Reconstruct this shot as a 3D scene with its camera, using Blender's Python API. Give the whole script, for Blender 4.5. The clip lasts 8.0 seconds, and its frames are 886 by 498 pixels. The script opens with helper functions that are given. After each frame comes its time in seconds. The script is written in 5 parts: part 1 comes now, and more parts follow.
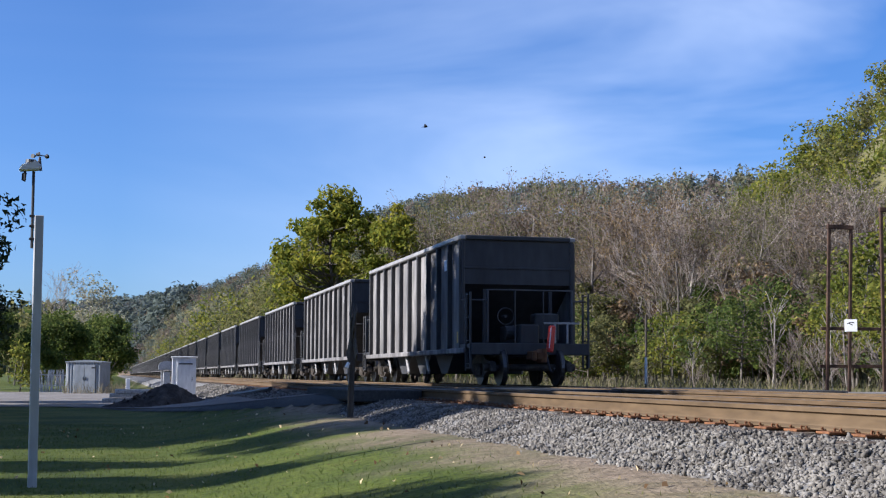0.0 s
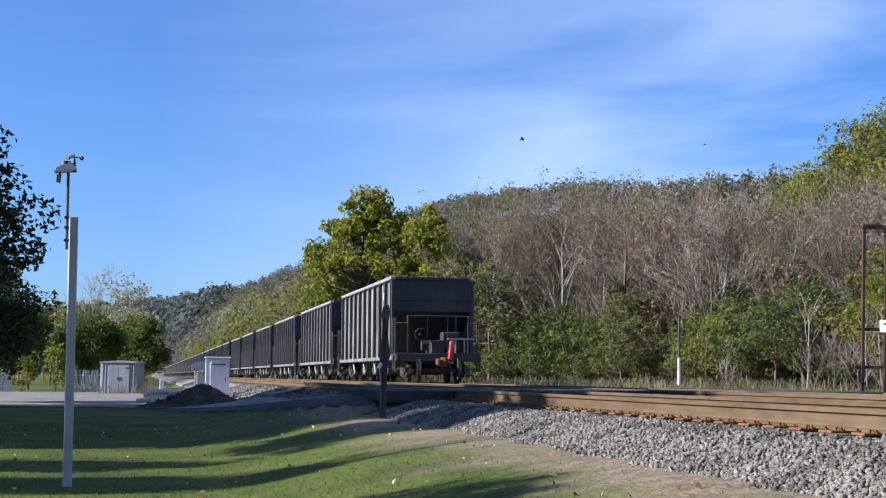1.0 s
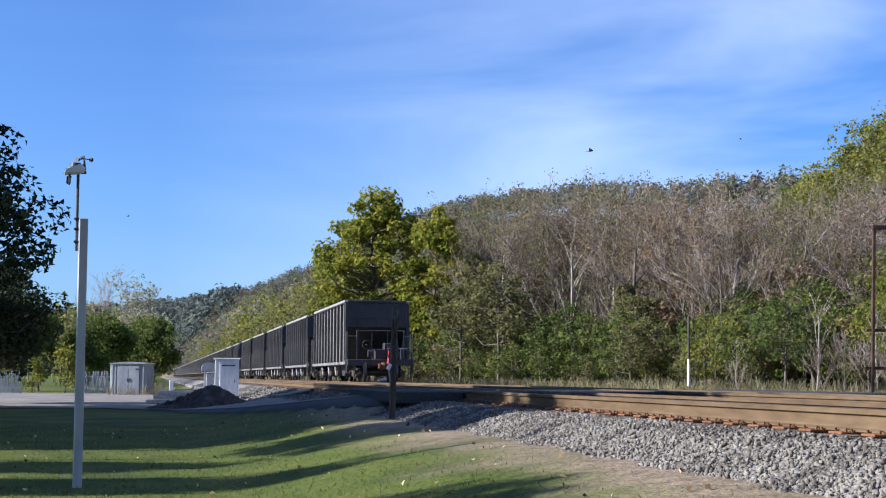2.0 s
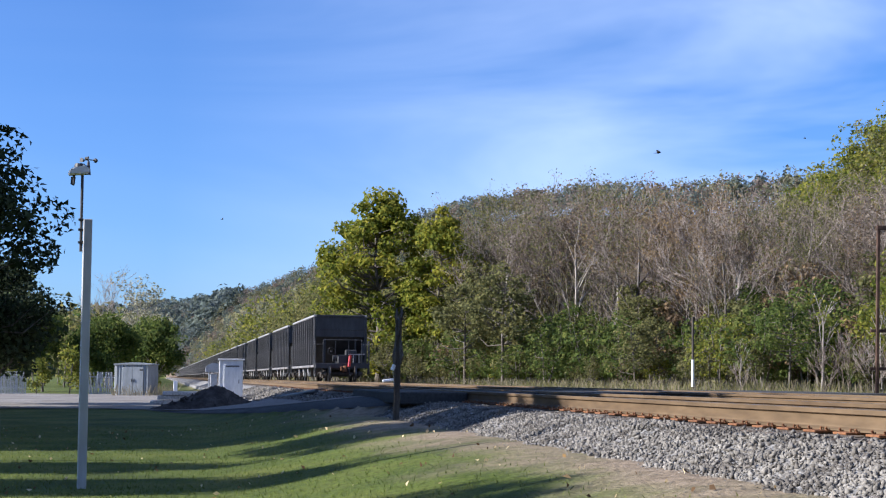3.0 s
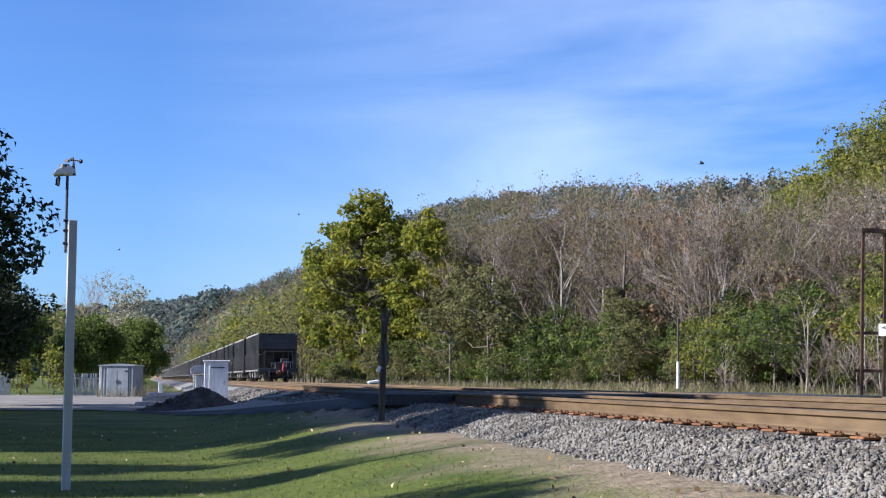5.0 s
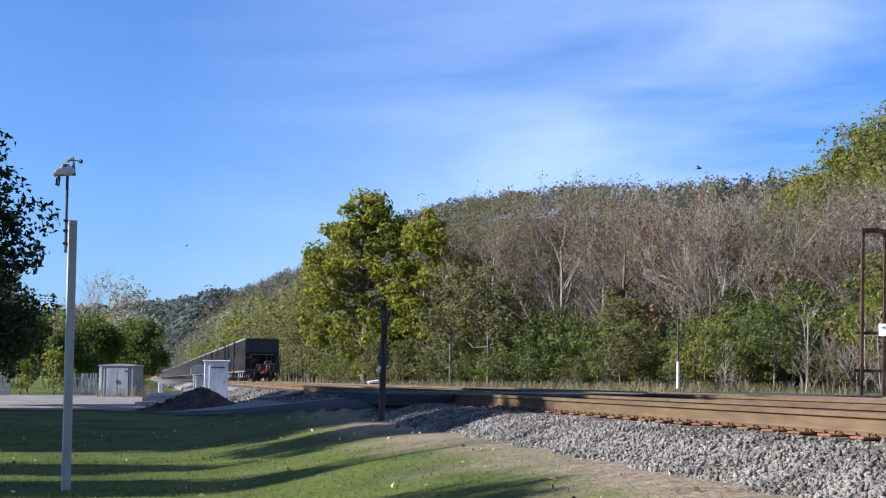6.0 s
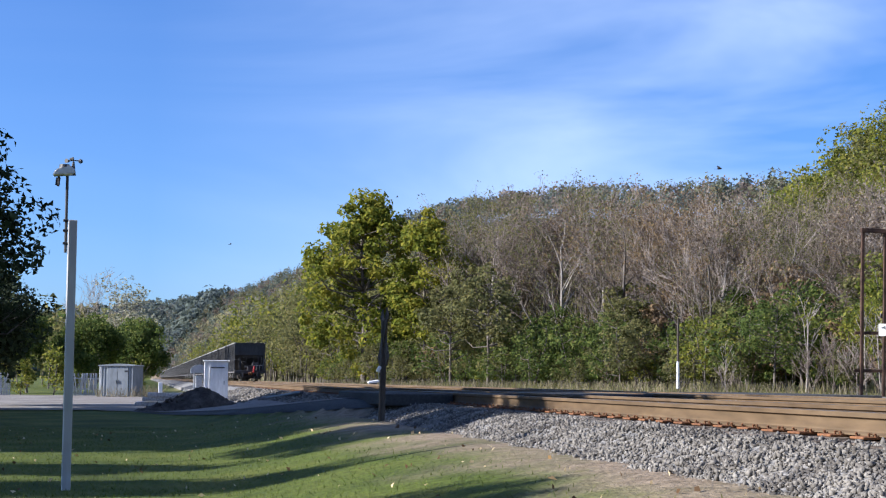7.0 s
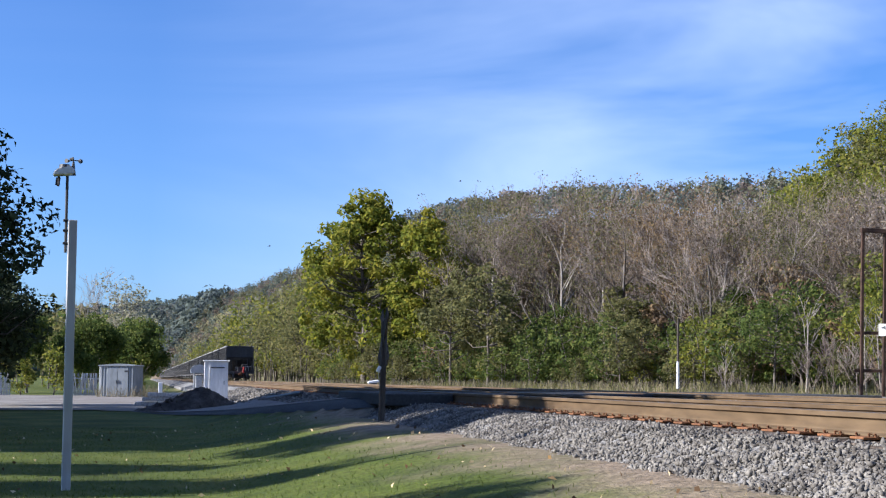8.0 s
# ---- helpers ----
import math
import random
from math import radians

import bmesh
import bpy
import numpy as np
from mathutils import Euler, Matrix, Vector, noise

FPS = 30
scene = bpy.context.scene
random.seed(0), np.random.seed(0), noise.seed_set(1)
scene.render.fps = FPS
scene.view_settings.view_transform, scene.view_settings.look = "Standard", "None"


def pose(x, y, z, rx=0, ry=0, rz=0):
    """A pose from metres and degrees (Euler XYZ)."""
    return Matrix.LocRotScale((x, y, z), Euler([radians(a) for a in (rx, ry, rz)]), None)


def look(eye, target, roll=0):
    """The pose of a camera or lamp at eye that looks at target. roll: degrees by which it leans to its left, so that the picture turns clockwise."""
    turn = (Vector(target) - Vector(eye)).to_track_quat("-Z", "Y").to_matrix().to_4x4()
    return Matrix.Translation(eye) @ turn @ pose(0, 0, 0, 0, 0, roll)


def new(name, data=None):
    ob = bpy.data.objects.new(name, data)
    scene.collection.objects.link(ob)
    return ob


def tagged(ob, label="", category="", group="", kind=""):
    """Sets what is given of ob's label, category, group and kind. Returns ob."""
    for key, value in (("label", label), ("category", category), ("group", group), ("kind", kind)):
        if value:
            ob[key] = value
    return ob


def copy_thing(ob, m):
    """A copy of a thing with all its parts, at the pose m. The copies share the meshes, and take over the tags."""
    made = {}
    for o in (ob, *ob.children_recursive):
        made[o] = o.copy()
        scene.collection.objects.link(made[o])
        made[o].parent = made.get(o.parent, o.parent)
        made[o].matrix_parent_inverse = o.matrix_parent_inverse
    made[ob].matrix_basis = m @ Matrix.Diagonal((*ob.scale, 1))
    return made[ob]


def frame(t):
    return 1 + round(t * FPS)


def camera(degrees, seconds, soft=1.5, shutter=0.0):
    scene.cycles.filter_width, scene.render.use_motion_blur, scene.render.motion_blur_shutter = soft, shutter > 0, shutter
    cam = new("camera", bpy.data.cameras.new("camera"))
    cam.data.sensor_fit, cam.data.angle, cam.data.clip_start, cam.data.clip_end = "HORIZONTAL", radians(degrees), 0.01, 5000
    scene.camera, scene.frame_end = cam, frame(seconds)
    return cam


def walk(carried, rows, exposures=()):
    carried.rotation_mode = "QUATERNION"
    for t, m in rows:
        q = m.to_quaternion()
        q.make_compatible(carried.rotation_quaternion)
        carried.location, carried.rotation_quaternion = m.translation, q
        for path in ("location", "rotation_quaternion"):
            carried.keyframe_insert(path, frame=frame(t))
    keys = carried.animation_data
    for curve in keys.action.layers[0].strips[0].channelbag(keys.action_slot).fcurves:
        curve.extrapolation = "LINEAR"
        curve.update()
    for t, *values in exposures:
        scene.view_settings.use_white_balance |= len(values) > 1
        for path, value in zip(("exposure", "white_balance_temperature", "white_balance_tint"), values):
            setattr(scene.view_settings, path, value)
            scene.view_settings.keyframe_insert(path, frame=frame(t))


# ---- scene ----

# ---- camera: on a tripod, panning a little ----
RAIL = 0.963          # top of rail above the lawn
EYE = (0.0, 0.0, 1.20)
cam = camera(36.26, 8.0, soft=1.2)


def aim(yaw, pitch, lean):
    d = Vector((math.sin(yaw) * math.cos(pitch), math.cos(yaw) * math.cos(pitch), math.sin(pitch)))
    return look(EYE, Vector(EYE) + d * 10, -math.degrees(lean))


walk(cam, [(t, aim(y, p, r)) for t, y, p, r in (
    (0.0, 0.23762, 0.09354, -0.0044), (0.5, 0.21941, 0.0936, -0.0050), (1.0, 0.21379, 0.09388, -0.0054),
    (1.5, 0.21011, 0.09438, -0.0052), (2.2, 0.20600, 0.0948, -0.0052), (3.0, 0.20400, 0.09516, -0.0052),
    (3.5, 0.20396, 0.09521, -0.0052), (4.0, 0.20458, 0.0952, -0.0053), (4.5, 0.21386, 0.09642, -0.0058),
    (4.8, 0.21449, 0.09642, -0.0060), (6.0, 0.21449, 0.09641, -0.0060), (7.0, 0.21451, 0.09641, -0.0060),
    (8.0, 0.21452, 0.09641, -0.0060))], [(0.0, 1.01, 5650, 12), (0.5, 1.07, 5650, 12), (1.0, 1.14, 5650, 12), (2.0, 1.20, 5650, 12), (4.5, 1.22, 5650, 12), (8.0, 1.22, 5650, 12)])

# ---- world and sun ----
SUN_EL, SUN_AZ = radians(29), radians(-88)     # azimuth from +y, clockwise positive
world = bpy.data.worlds.new("sky")
scene.world = world
world.use_nodes = True
wt = world.node_tree
wt.nodes.clear()
w_out = wt.nodes.new("ShaderNodeOutputWorld")
w_bg = wt.nodes.new("ShaderNodeBackground")
w_sky = wt.nodes.new("ShaderNodeTexSky")
w_sky.sky_type, w_sky.sun_disc = "NISHITA", False
w_sky.sun_elevation, w_sky.sun_rotation = SUN_EL, SUN_AZ
w_sky.air_density, w_sky.dust_density, w_sky.ozone_density = 1.0, 0.5, 5.0
w_map = wt.nodes.new("ShaderNodeMapping")
w_map.inputs["Scale"].default_value = (1.6, 1.2, 6.5)
w_map.inputs["Rotation"].default_value = (0.0, 0.35, 0.2)
w_co = wt.nodes.new("ShaderNodeTexCoord")
w_noise = wt.nodes.new("ShaderNodeTexNoise")
w_noise.inputs["Scale"].default_value, w_noise.inputs["Detail"].default_value = 1.3, 5.0
w_noise.inputs["Roughness"].default_value, w_noise.inputs["Distortion"].default_value = 0.5, 0.7
w_ramp = wt.nodes.new("ShaderNodeValToRGB")
w_ramp.color_ramp.elements[0].position, w_ramp.color_ramp.elements[1].position = 0.36, 0.80
w_ramp.color_ramp.elements[1].color = (0.46, 0.46, 0.46, 1)
w_mix = wt.nodes.new("ShaderNodeMix")
w_mix.data_type = "RGBA"
w_mix.inputs["B"].default_value = (9.0, 9.6, 10.6, 1)
wt.links.new(w_co.outputs["Generated"], w_map.inputs["Vector"])
wt.links.new(w_map.outputs["Vector"], w_noise.inputs["Vector"])
wt.links.new(w_noise.outputs["Fac"], w_ramp.inputs["Fac"])
w_sep = wt.nodes.new("ShaderNodeSeparateXYZ")
wt.links.new(w_co.outputs["Generated"], w_sep.inputs["Vector"])
w_side = wt.nodes.new("ShaderNodeMapRange")
w_side.inputs["From Min"].default_value, w_side.inputs["From Max"].default_value = 0.0, 0.42
w_side.inputs["To Min"].default_value, w_side.inputs["To Max"].default_value = 0.08, 1.5
wt.links.new(w_sep.outputs["X"], w_side.inputs["Value"])
w_veil = wt.nodes.new("ShaderNodeMath")
w_veil.operation = "MULTIPLY"
wt.links.new(w_ramp.outputs["Color"], w_veil.inputs[0])
wt.links.new(w_side.outputs["Result"], w_veil.inputs[1])
wt.links.new(w_veil.outputs[0], w_mix.inputs["Factor"])
w_blue = wt.nodes.new("ShaderNodeMix")
w_blue.data_type, w_blue.blend_type = "RGBA", "MULTIPLY"
w_blue.inputs["Factor"].default_value, w_blue.inputs["B"].default_value = 1.0, (0.74, 0.88, 1.12, 1)
wt.links.new(w_sky.outputs["Color"], w_blue.inputs["A"])
wt.links.new(w_blue.outputs["Result"], w_mix.inputs["A"])
wt.links.new(w_mix.outputs["Result"], w_bg.inputs["Color"])
w_bg.inputs["Strength"].default_value = 0.065
wt.links.new(w_bg.outputs["Background"], w_out.inputs["Surface"])
sun = new("sun", bpy.data.lights.new("sun", "SUN"))
sun.data.energy, sun.data.angle, sun.data.color = 5.0, radians(0.6), (1.0, 0.90, 0.76)
SUN_FROM = Vector((math.sin(SUN_AZ) * math.cos(SUN_EL), math.cos(SUN_AZ) * math.cos(SUN_EL), math.sin(SUN_EL)))
sun.matrix_world = look(SUN_FROM * 60, (0, 0, 0))


# ---- materials ----
def stuff_material(name, stops, scale, rough=0.85, metal=0.0, bump=0.0, bump_scale=None, fine=0.35, fine_scale=None,
                   island=0.0, each=0.0, stretch=(1, 1, 1), translucent=0.0, detail=5.0):
    """Noise-driven colour between stops, a finer noise over it, optional bump, variation per island or per object."""
    m = bpy.data.materials.new(name)
    m.use_nodes = True
    nt = m.node_tree
    b = nt.nodes["Principled BSDF"]
    geo = nt.nodes.new("ShaderNodeTexCoord")
    mp = nt.nodes.new("ShaderNodeMapping")
    mp.inputs["Scale"].default_value = stretch
    nt.links.new(geo.outputs["Object"], mp.inputs["Vector"])
    n1 = nt.nodes.new("ShaderNodeTexNoise")
    n1.inputs["Scale"].default_value, n1.inputs["Detail"].default_value = scale, detail
    nt.links.new(mp.outputs["Vector"], n1.inputs["Vector"])
    ramp = nt.nodes.new("ShaderNodeValToRGB")
    el = ramp.color_ramp.elements
    while len(el) < len(stops):
        el.new(0.5)
    for i, c in enumerate(stops):
        el[i].position = 0.3 + 0.4 * i / max(1, len(stops) - 1)
        el[i].color = (*c, 1)
    fac = n1.outputs["Fac"]
    if island or each:
        src = nt.nodes.new("ShaderNodeNewGeometry" if island else "ShaderNodeObjectInfo")
        val = src.outputs["Random Per Island"] if island else src.outputs["Random"]
        mad = nt.nodes.new("ShaderNodeMath")
        mad.operation = "MULTIPLY_ADD"
        mad.inputs[1].default_value = island or each
        nt.links.new(val, mad.inputs[0])
        sub = nt.nodes.new("ShaderNodeMath")
        sub.operation = "SUBTRACT"
        sub.inputs[1].default_value = (island or each) / 2
        nt.links.new(fac, mad.inputs[2])
        nt.links.new(mad.outputs[0], sub.inputs[0])
        fac = sub.outputs[0]
    nt.links.new(fac, ramp.inputs["Fac"])
    n2 = nt.nodes.new("ShaderNodeTexNoise")
    n2.inputs["Scale"].default_value, n2.inputs["Detail"].default_value = fine_scale or scale * 9, 4.0
    nt.links.new(mp.outputs["Vector"], n2.inputs["Vector"])
    gain = nt.nodes.new("ShaderNodeMapRange")
    gain.inputs["From Min"].default_value, gain.inputs["From Max"].default_value = 0.3, 0.7
    gain.inputs["To Min"].default_value, gain.inputs["To Max"].default_value = 1 - fine, 1 + fine
    nt.links.new(n2.outputs["Fac"], gain.inputs["Value"])
    mul = nt.nodes.new("ShaderNodeVectorMath")
    mul.operation = "SCALE"
    nt.links.new(ramp.outputs["Color"], mul.inputs[0])
    nt.links.new(gain.outputs["Result"], mul.inputs["Scale"])
    nt.links.new(mul.outputs["Vector"], b.inputs["Base Color"])
    b.inputs["Roughness"].default_value, b.inputs["Metallic"].default_value = rough, metal
    if rough > 0.7:
        b.inputs["Specular IOR Level"].default_value = 0.25
    if bump:
        n3 = nt.nodes.new("ShaderNodeTexNoise")
        n3.inputs["Scale"].default_value, n3.inputs["Detail"].default_value = bump_scale or scale * 12, 4.0
        nt.links.new(mp.outputs["Vector"], n3.inputs["Vector"])
        bp = nt.nodes.new("ShaderNodeBump")
        bp.inputs["Strength"].default_value, bp.inputs["Distance"].default_value = 0.8, bump
        nt.links.new(n3.outputs["Fac"], bp.inputs["Height"])
        nt.links.new(bp.outputs["Normal"], b.inputs["Normal"])
    if translucent:
        tr = nt.nodes.new("ShaderNodeBsdfTranslucent")
        nt.links.new(mul.outputs["Vector"], tr.inputs["Color"])
        mx = nt.nodes.new("ShaderNodeMixShader")
        mx.inputs["Fac"].default_value = translucent
        nt.links.new(b.outputs["BSDF"], mx.inputs[1])
        nt.links.new(tr.outputs["BSDF"], mx.inputs[2])
        nt.links.new(mx.outputs["Shader"], nt.nodes["Material Output"].inputs["Surface"])
    return m


def leaf_material(name, stops, scale=0.25, translucent=0.3, island=0.5):
    return stuff_material(name, stops, scale, 0.9, island=island, translucent=translucent, fine=0.25, fine_scale=2.0, detail=3.0)


M_CAR = stuff_material("weathered_shaded_car_paint", [(0.024, 0.024, 0.0264), (0.044, 0.0432, 0.0448), (0.068, 0.0664, 0.0664)], 0.9, 0.6,
                       bump=0.004, bump_scale=9, fine=0.22, fine_scale=7, stretch=(1, 1, 0.25))
M_CAR_SIDE = stuff_material("dusty_grey_side_sheet", [(0.075, 0.071, 0.071), (0.165, 0.157, 0.155), (0.26, 0.248, 0.242)], 1.1, 0.75,
                            bump=0.004, bump_scale=6, fine=0.3, fine_scale=5, stretch=(1, 1, 0.3))
M_CAR_TOP = stuff_material("pale_chord", [(0.216, 0.2106, 0.2052), (0.324, 0.3132, 0.3024)], 2, 0.5, fine=0.2)
# shade put into the colour: near-black steel for unlit car ends and underframe
M_CAR_SHADED = stuff_material("shaded_end_sheet", [(0.018, 0.018, 0.02), (0.03, 0.03, 0.033), (0.05, 0.05, 0.052)], 0.8, 0.6,
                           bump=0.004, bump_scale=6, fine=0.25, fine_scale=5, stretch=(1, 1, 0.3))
M_TRUCK = stuff_material("grimy_cast_steel", [(0.0225, 0.0195, 0.0165), (0.045, 0.0375, 0.0315), (0.0825, 0.0675, 0.054)], 3, 0.75, bump=0.005, fine=0.3)
M_TREAD = stuff_material("polished_wheel_tread", [(0.072, 0.072, 0.0744), (0.1008, 0.1008, 0.1032)], 5, 0.35, metal=0.9)
M_COUPLER = stuff_material("rusty_coupler", [(0.088, 0.0385, 0.0193), (0.1485, 0.0715, 0.033)], 8, 0.85, bump=0.004)
M_WHITEBAR = stuff_material("faded_white_lettering", [(0.42, 0.42, 0.41), (0.62, 0.61, 0.6)], 6, 0.7)
M_YELLOW = stuff_material("yellow_stencil", [(0.5, 0.33, 0.06), (0.62, 0.42, 0.1)], 8, 0.7)
M_RED = stuff_material("red_plastic", [(0.55, 0.03, 0.02), (0.7, 0.06, 0.04)], 6, 0.4, fine=0.15)
M_RAIL = stuff_material("rusted_rail", [(0.078, 0.049, 0.025), (0.108, 0.072, 0.039), (0.136, 0.094, 0.054)], 1.2, 0.8, bump=0.003, fine=0.22, fine_scale=14, stretch=(1, 0.2, 1))
M_RAILTOP = stuff_material("worn_rail_head", [(0.14, 0.125, 0.11), (0.19, 0.165, 0.14)], 2, 0.35, metal=0.8, stretch=(1, 0.1, 1))
M_PLATE = stuff_material("rust_dark", [(0.13, 0.06, 0.03), (0.22, 0.10, 0.045)], 9, 0.9, bump=0.004, each=0.3)
M_TIE = stuff_material("creosoted_tie", [(0.055, 0.043, 0.034), (0.12, 0.095, 0.075), (0.19, 0.155, 0.125)], 1.6, 0.9, bump=0.01, stretch=(0.5, 5, 5), each=0.3)
M_STONE = stuff_material("ballast_stone", [(0.075, 0.067, 0.059), (0.14, 0.128, 0.113), (0.235, 0.218, 0.194)], 1.5, 0.9, bump=0.006, bump_scale=40, fine=0.25, fine_scale=25, island=0.4)
M_BALLAST = stuff_material("ballast_bed", [(0.075, 0.0713, 0.0675), (0.175, 0.1675, 0.1575), (0.3, 0.2875, 0.2687)], 14, 0.95, bump=0.05, bump_scale=16, fine=0.35, fine_scale=45)
M_GRAVEL = stuff_material("lot_gravel", [(0.135, 0.121, 0.104), (0.182, 0.165, 0.148), (0.23, 0.213, 0.193)], 0.35, 0.95, bump=0.03, bump_scale=14, fine=0.22, fine_scale=9)
M_ASPHALT = stuff_material("worn_asphalt", [(0.027, 0.027, 0.0276), (0.042, 0.0414, 0.0408), (0.06, 0.0588, 0.057)], 0.5, 0.9, bump=0.01, bump_scale=50, fine=0.25, fine_scale=20)
M_SOIL = stuff_material("dumped_soil", [(0.0286, 0.0234, 0.0198), (0.0546, 0.0458, 0.039), (0.0884, 0.0754, 0.065)], 2.5, 0.95, bump=0.05, bump_scale=9)
M_WHITEPAINT = stuff_material("white_paint", [(0.66, 0.67, 0.68), (0.78, 0.78, 0.78)], 1.6, 0.5, fine=0.1, fine_scale=12, stretch=(1, 1, 0.3))
M_POST = stuff_material("aged_white_post", [(0.372, 0.378, 0.39), (0.444, 0.444, 0.444)], 2.2, 0.6, fine=0.12, fine_scale=14, stretch=(1, 1, 0.2))
M_SHED = stuff_material("grey_corrugated_steel", [(0.2046, 0.2232, 0.2356), (0.279, 0.2976, 0.31)], 1.2, 0.55, fine=0.15, fine_scale=6, stretch=(1, 1, 0.3))
M_BLACKMETAL = stuff_material("dark_metal", [(0.02, 0.02, 0.022), (0.045, 0.045, 0.05)], 5, 0.5, fine=0.2)
M_STEEL = stuff_material("galvanised", [(0.35, 0.36, 0.37), (0.5, 0.5, 0.51)], 6, 0.45, metal=0.6)
M_RUSTFRAME = stuff_material("rusted_frame", [(0.028, 0.0176, 0.0144), (0.06, 0.036, 0.0256), (0.104, 0.06, 0.04)], 3, 0.85, bump=0.004, fine=0.3)
M_SIGN = stuff_material("sign_face", [(0.78, 0.79, 0.8), (0.85, 0.85, 0.85)], 4, 0.45, fine=0.06)
M_GREYWOOD = stuff_material("weathered_wood", [(0.0375, 0.031, 0.026), (0.07, 0.06, 0.05), (0.105, 0.0925, 0.08)], 2.5, 0.9, bump=0.006, stretch=(6, 6, 0.6))
M_BARK = stuff_material("bark", [(0.06, 0.0496, 0.04), (0.12, 0.104, 0.088), (0.192, 0.172, 0.152)], 2.0, 0.95, bump=0.02, bump_scale=14, stretch=(4, 4, 0.8))
M_PALEBARK = stuff_material("pale_bark", [(0.18, 0.16, 0.135), (0.28, 0.25, 0.22), (0.40, 0.365, 0.33)], 1.5, 0.9, bump=0.01, stretch=(3, 3, 0.8))
M_TWIG = stuff_material("twigs", [(0.1404, 0.1102, 0.0914), (0.2246, 0.185, 0.1591), (0.3089, 0.2664, 0.234)], 0.6, 0.95, each=0.3)
M_CONCRETE = stuff_material("concrete", [(0.36, 0.345, 0.325), (0.50, 0.48, 0.455)], 1.5, 0.9, bump=0.006)
M_BIRD = stuff_material("dark_feathers", [(0.012, 0.011, 0.011), (0.03, 0.027, 0.025)], 8, 0.8)

L_MAPLE = leaf_material("maple_leaves", [(0.10, 0.125, 0.016), (0.185, 0.20, 0.024), (0.30, 0.27, 0.035)], translucent=0.5)
L_GREEN = leaf_material("green_leaves", [(0.055, 0.085, 0.022), (0.095, 0.13, 0.03), (0.16, 0.18, 0.042)], translucent=0.5)
L_LIME = leaf_material("yellow_green_leaves", [(0.10, 0.125, 0.022), (0.175, 0.19, 0.03), (0.27, 0.25, 0.045)], translucent=0.5)
L_OLIVE = leaf_material("olive_leaves", [(0.095, 0.10, 0.04), (0.15, 0.15, 0.055), (0.22, 0.20, 0.075)], translucent=0.5)
L_BROWN = leaf_material("dry_brown_leaves", [(0.11, 0.078, 0.05), (0.175, 0.125, 0.078), (0.26, 0.18, 0.085)])
L_MAUVE = leaf_material("withered_leaves", [(0.14, 0.112, 0.088), (0.21, 0.17, 0.135), (0.28, 0.235, 0.185)])
L_DARK = leaf_material("dark_green_leaves", [(0.018, 0.028, 0.012), (0.035, 0.05, 0.02), (0.055, 0.075, 0.03)], translucent=0.15)
L_PALE = leaf_material("pale_leaves", [(0.22, 0.22, 0.14), (0.34, 0.33, 0.22), (0.42, 0.4, 0.3)], translucent=0.45)
# distance haze is painted into these leaf colours: paler, bluer than near foliage
L_HAZE_GREEN = leaf_material("hazed_green_foliage", [(0.085, 0.105, 0.095), (0.115, 0.14, 0.12), (0.15, 0.17, 0.135)], scale=0.02, island=0.3, translucent=0.3)
L_HAZE_BROWN = leaf_material("hazed_russet_foliage", [(0.14, 0.115, 0.10), (0.18, 0.145, 0.12), (0.22, 0.175, 0.135)], scale=0.02, island=0.3, translucent=0.3)
L_HAZE_OLIVE = leaf_material("hazed_olive_foliage", [(0.10, 0.105, 0.065), (0.145, 0.145, 0.085), (0.19, 0.18, 0.10)], scale=0.02, island=0.3, translucent=0.3)
L_HAZE_FAR = leaf_material("hazed_far_foliage", [(0.07, 0.09, 0.095), (0.11, 0.135, 0.13), (0.15, 0.155, 0.14)], scale=0.012, island=0.2, translucent=0.4)
L_WEED = leaf_material("dry_weeds", [(0.139, 0.12, 0.076), (0.208, 0.176, 0.113), (0.265, 0.227, 0.151)], translucent=0.3)
L_FALLEN = leaf_material("fallen_leaves", [(0.10, 0.06, 0.03), (0.32, 0.2, 0.08), (0.62, 0.5, 0.3)], scale=3, island=1.2)


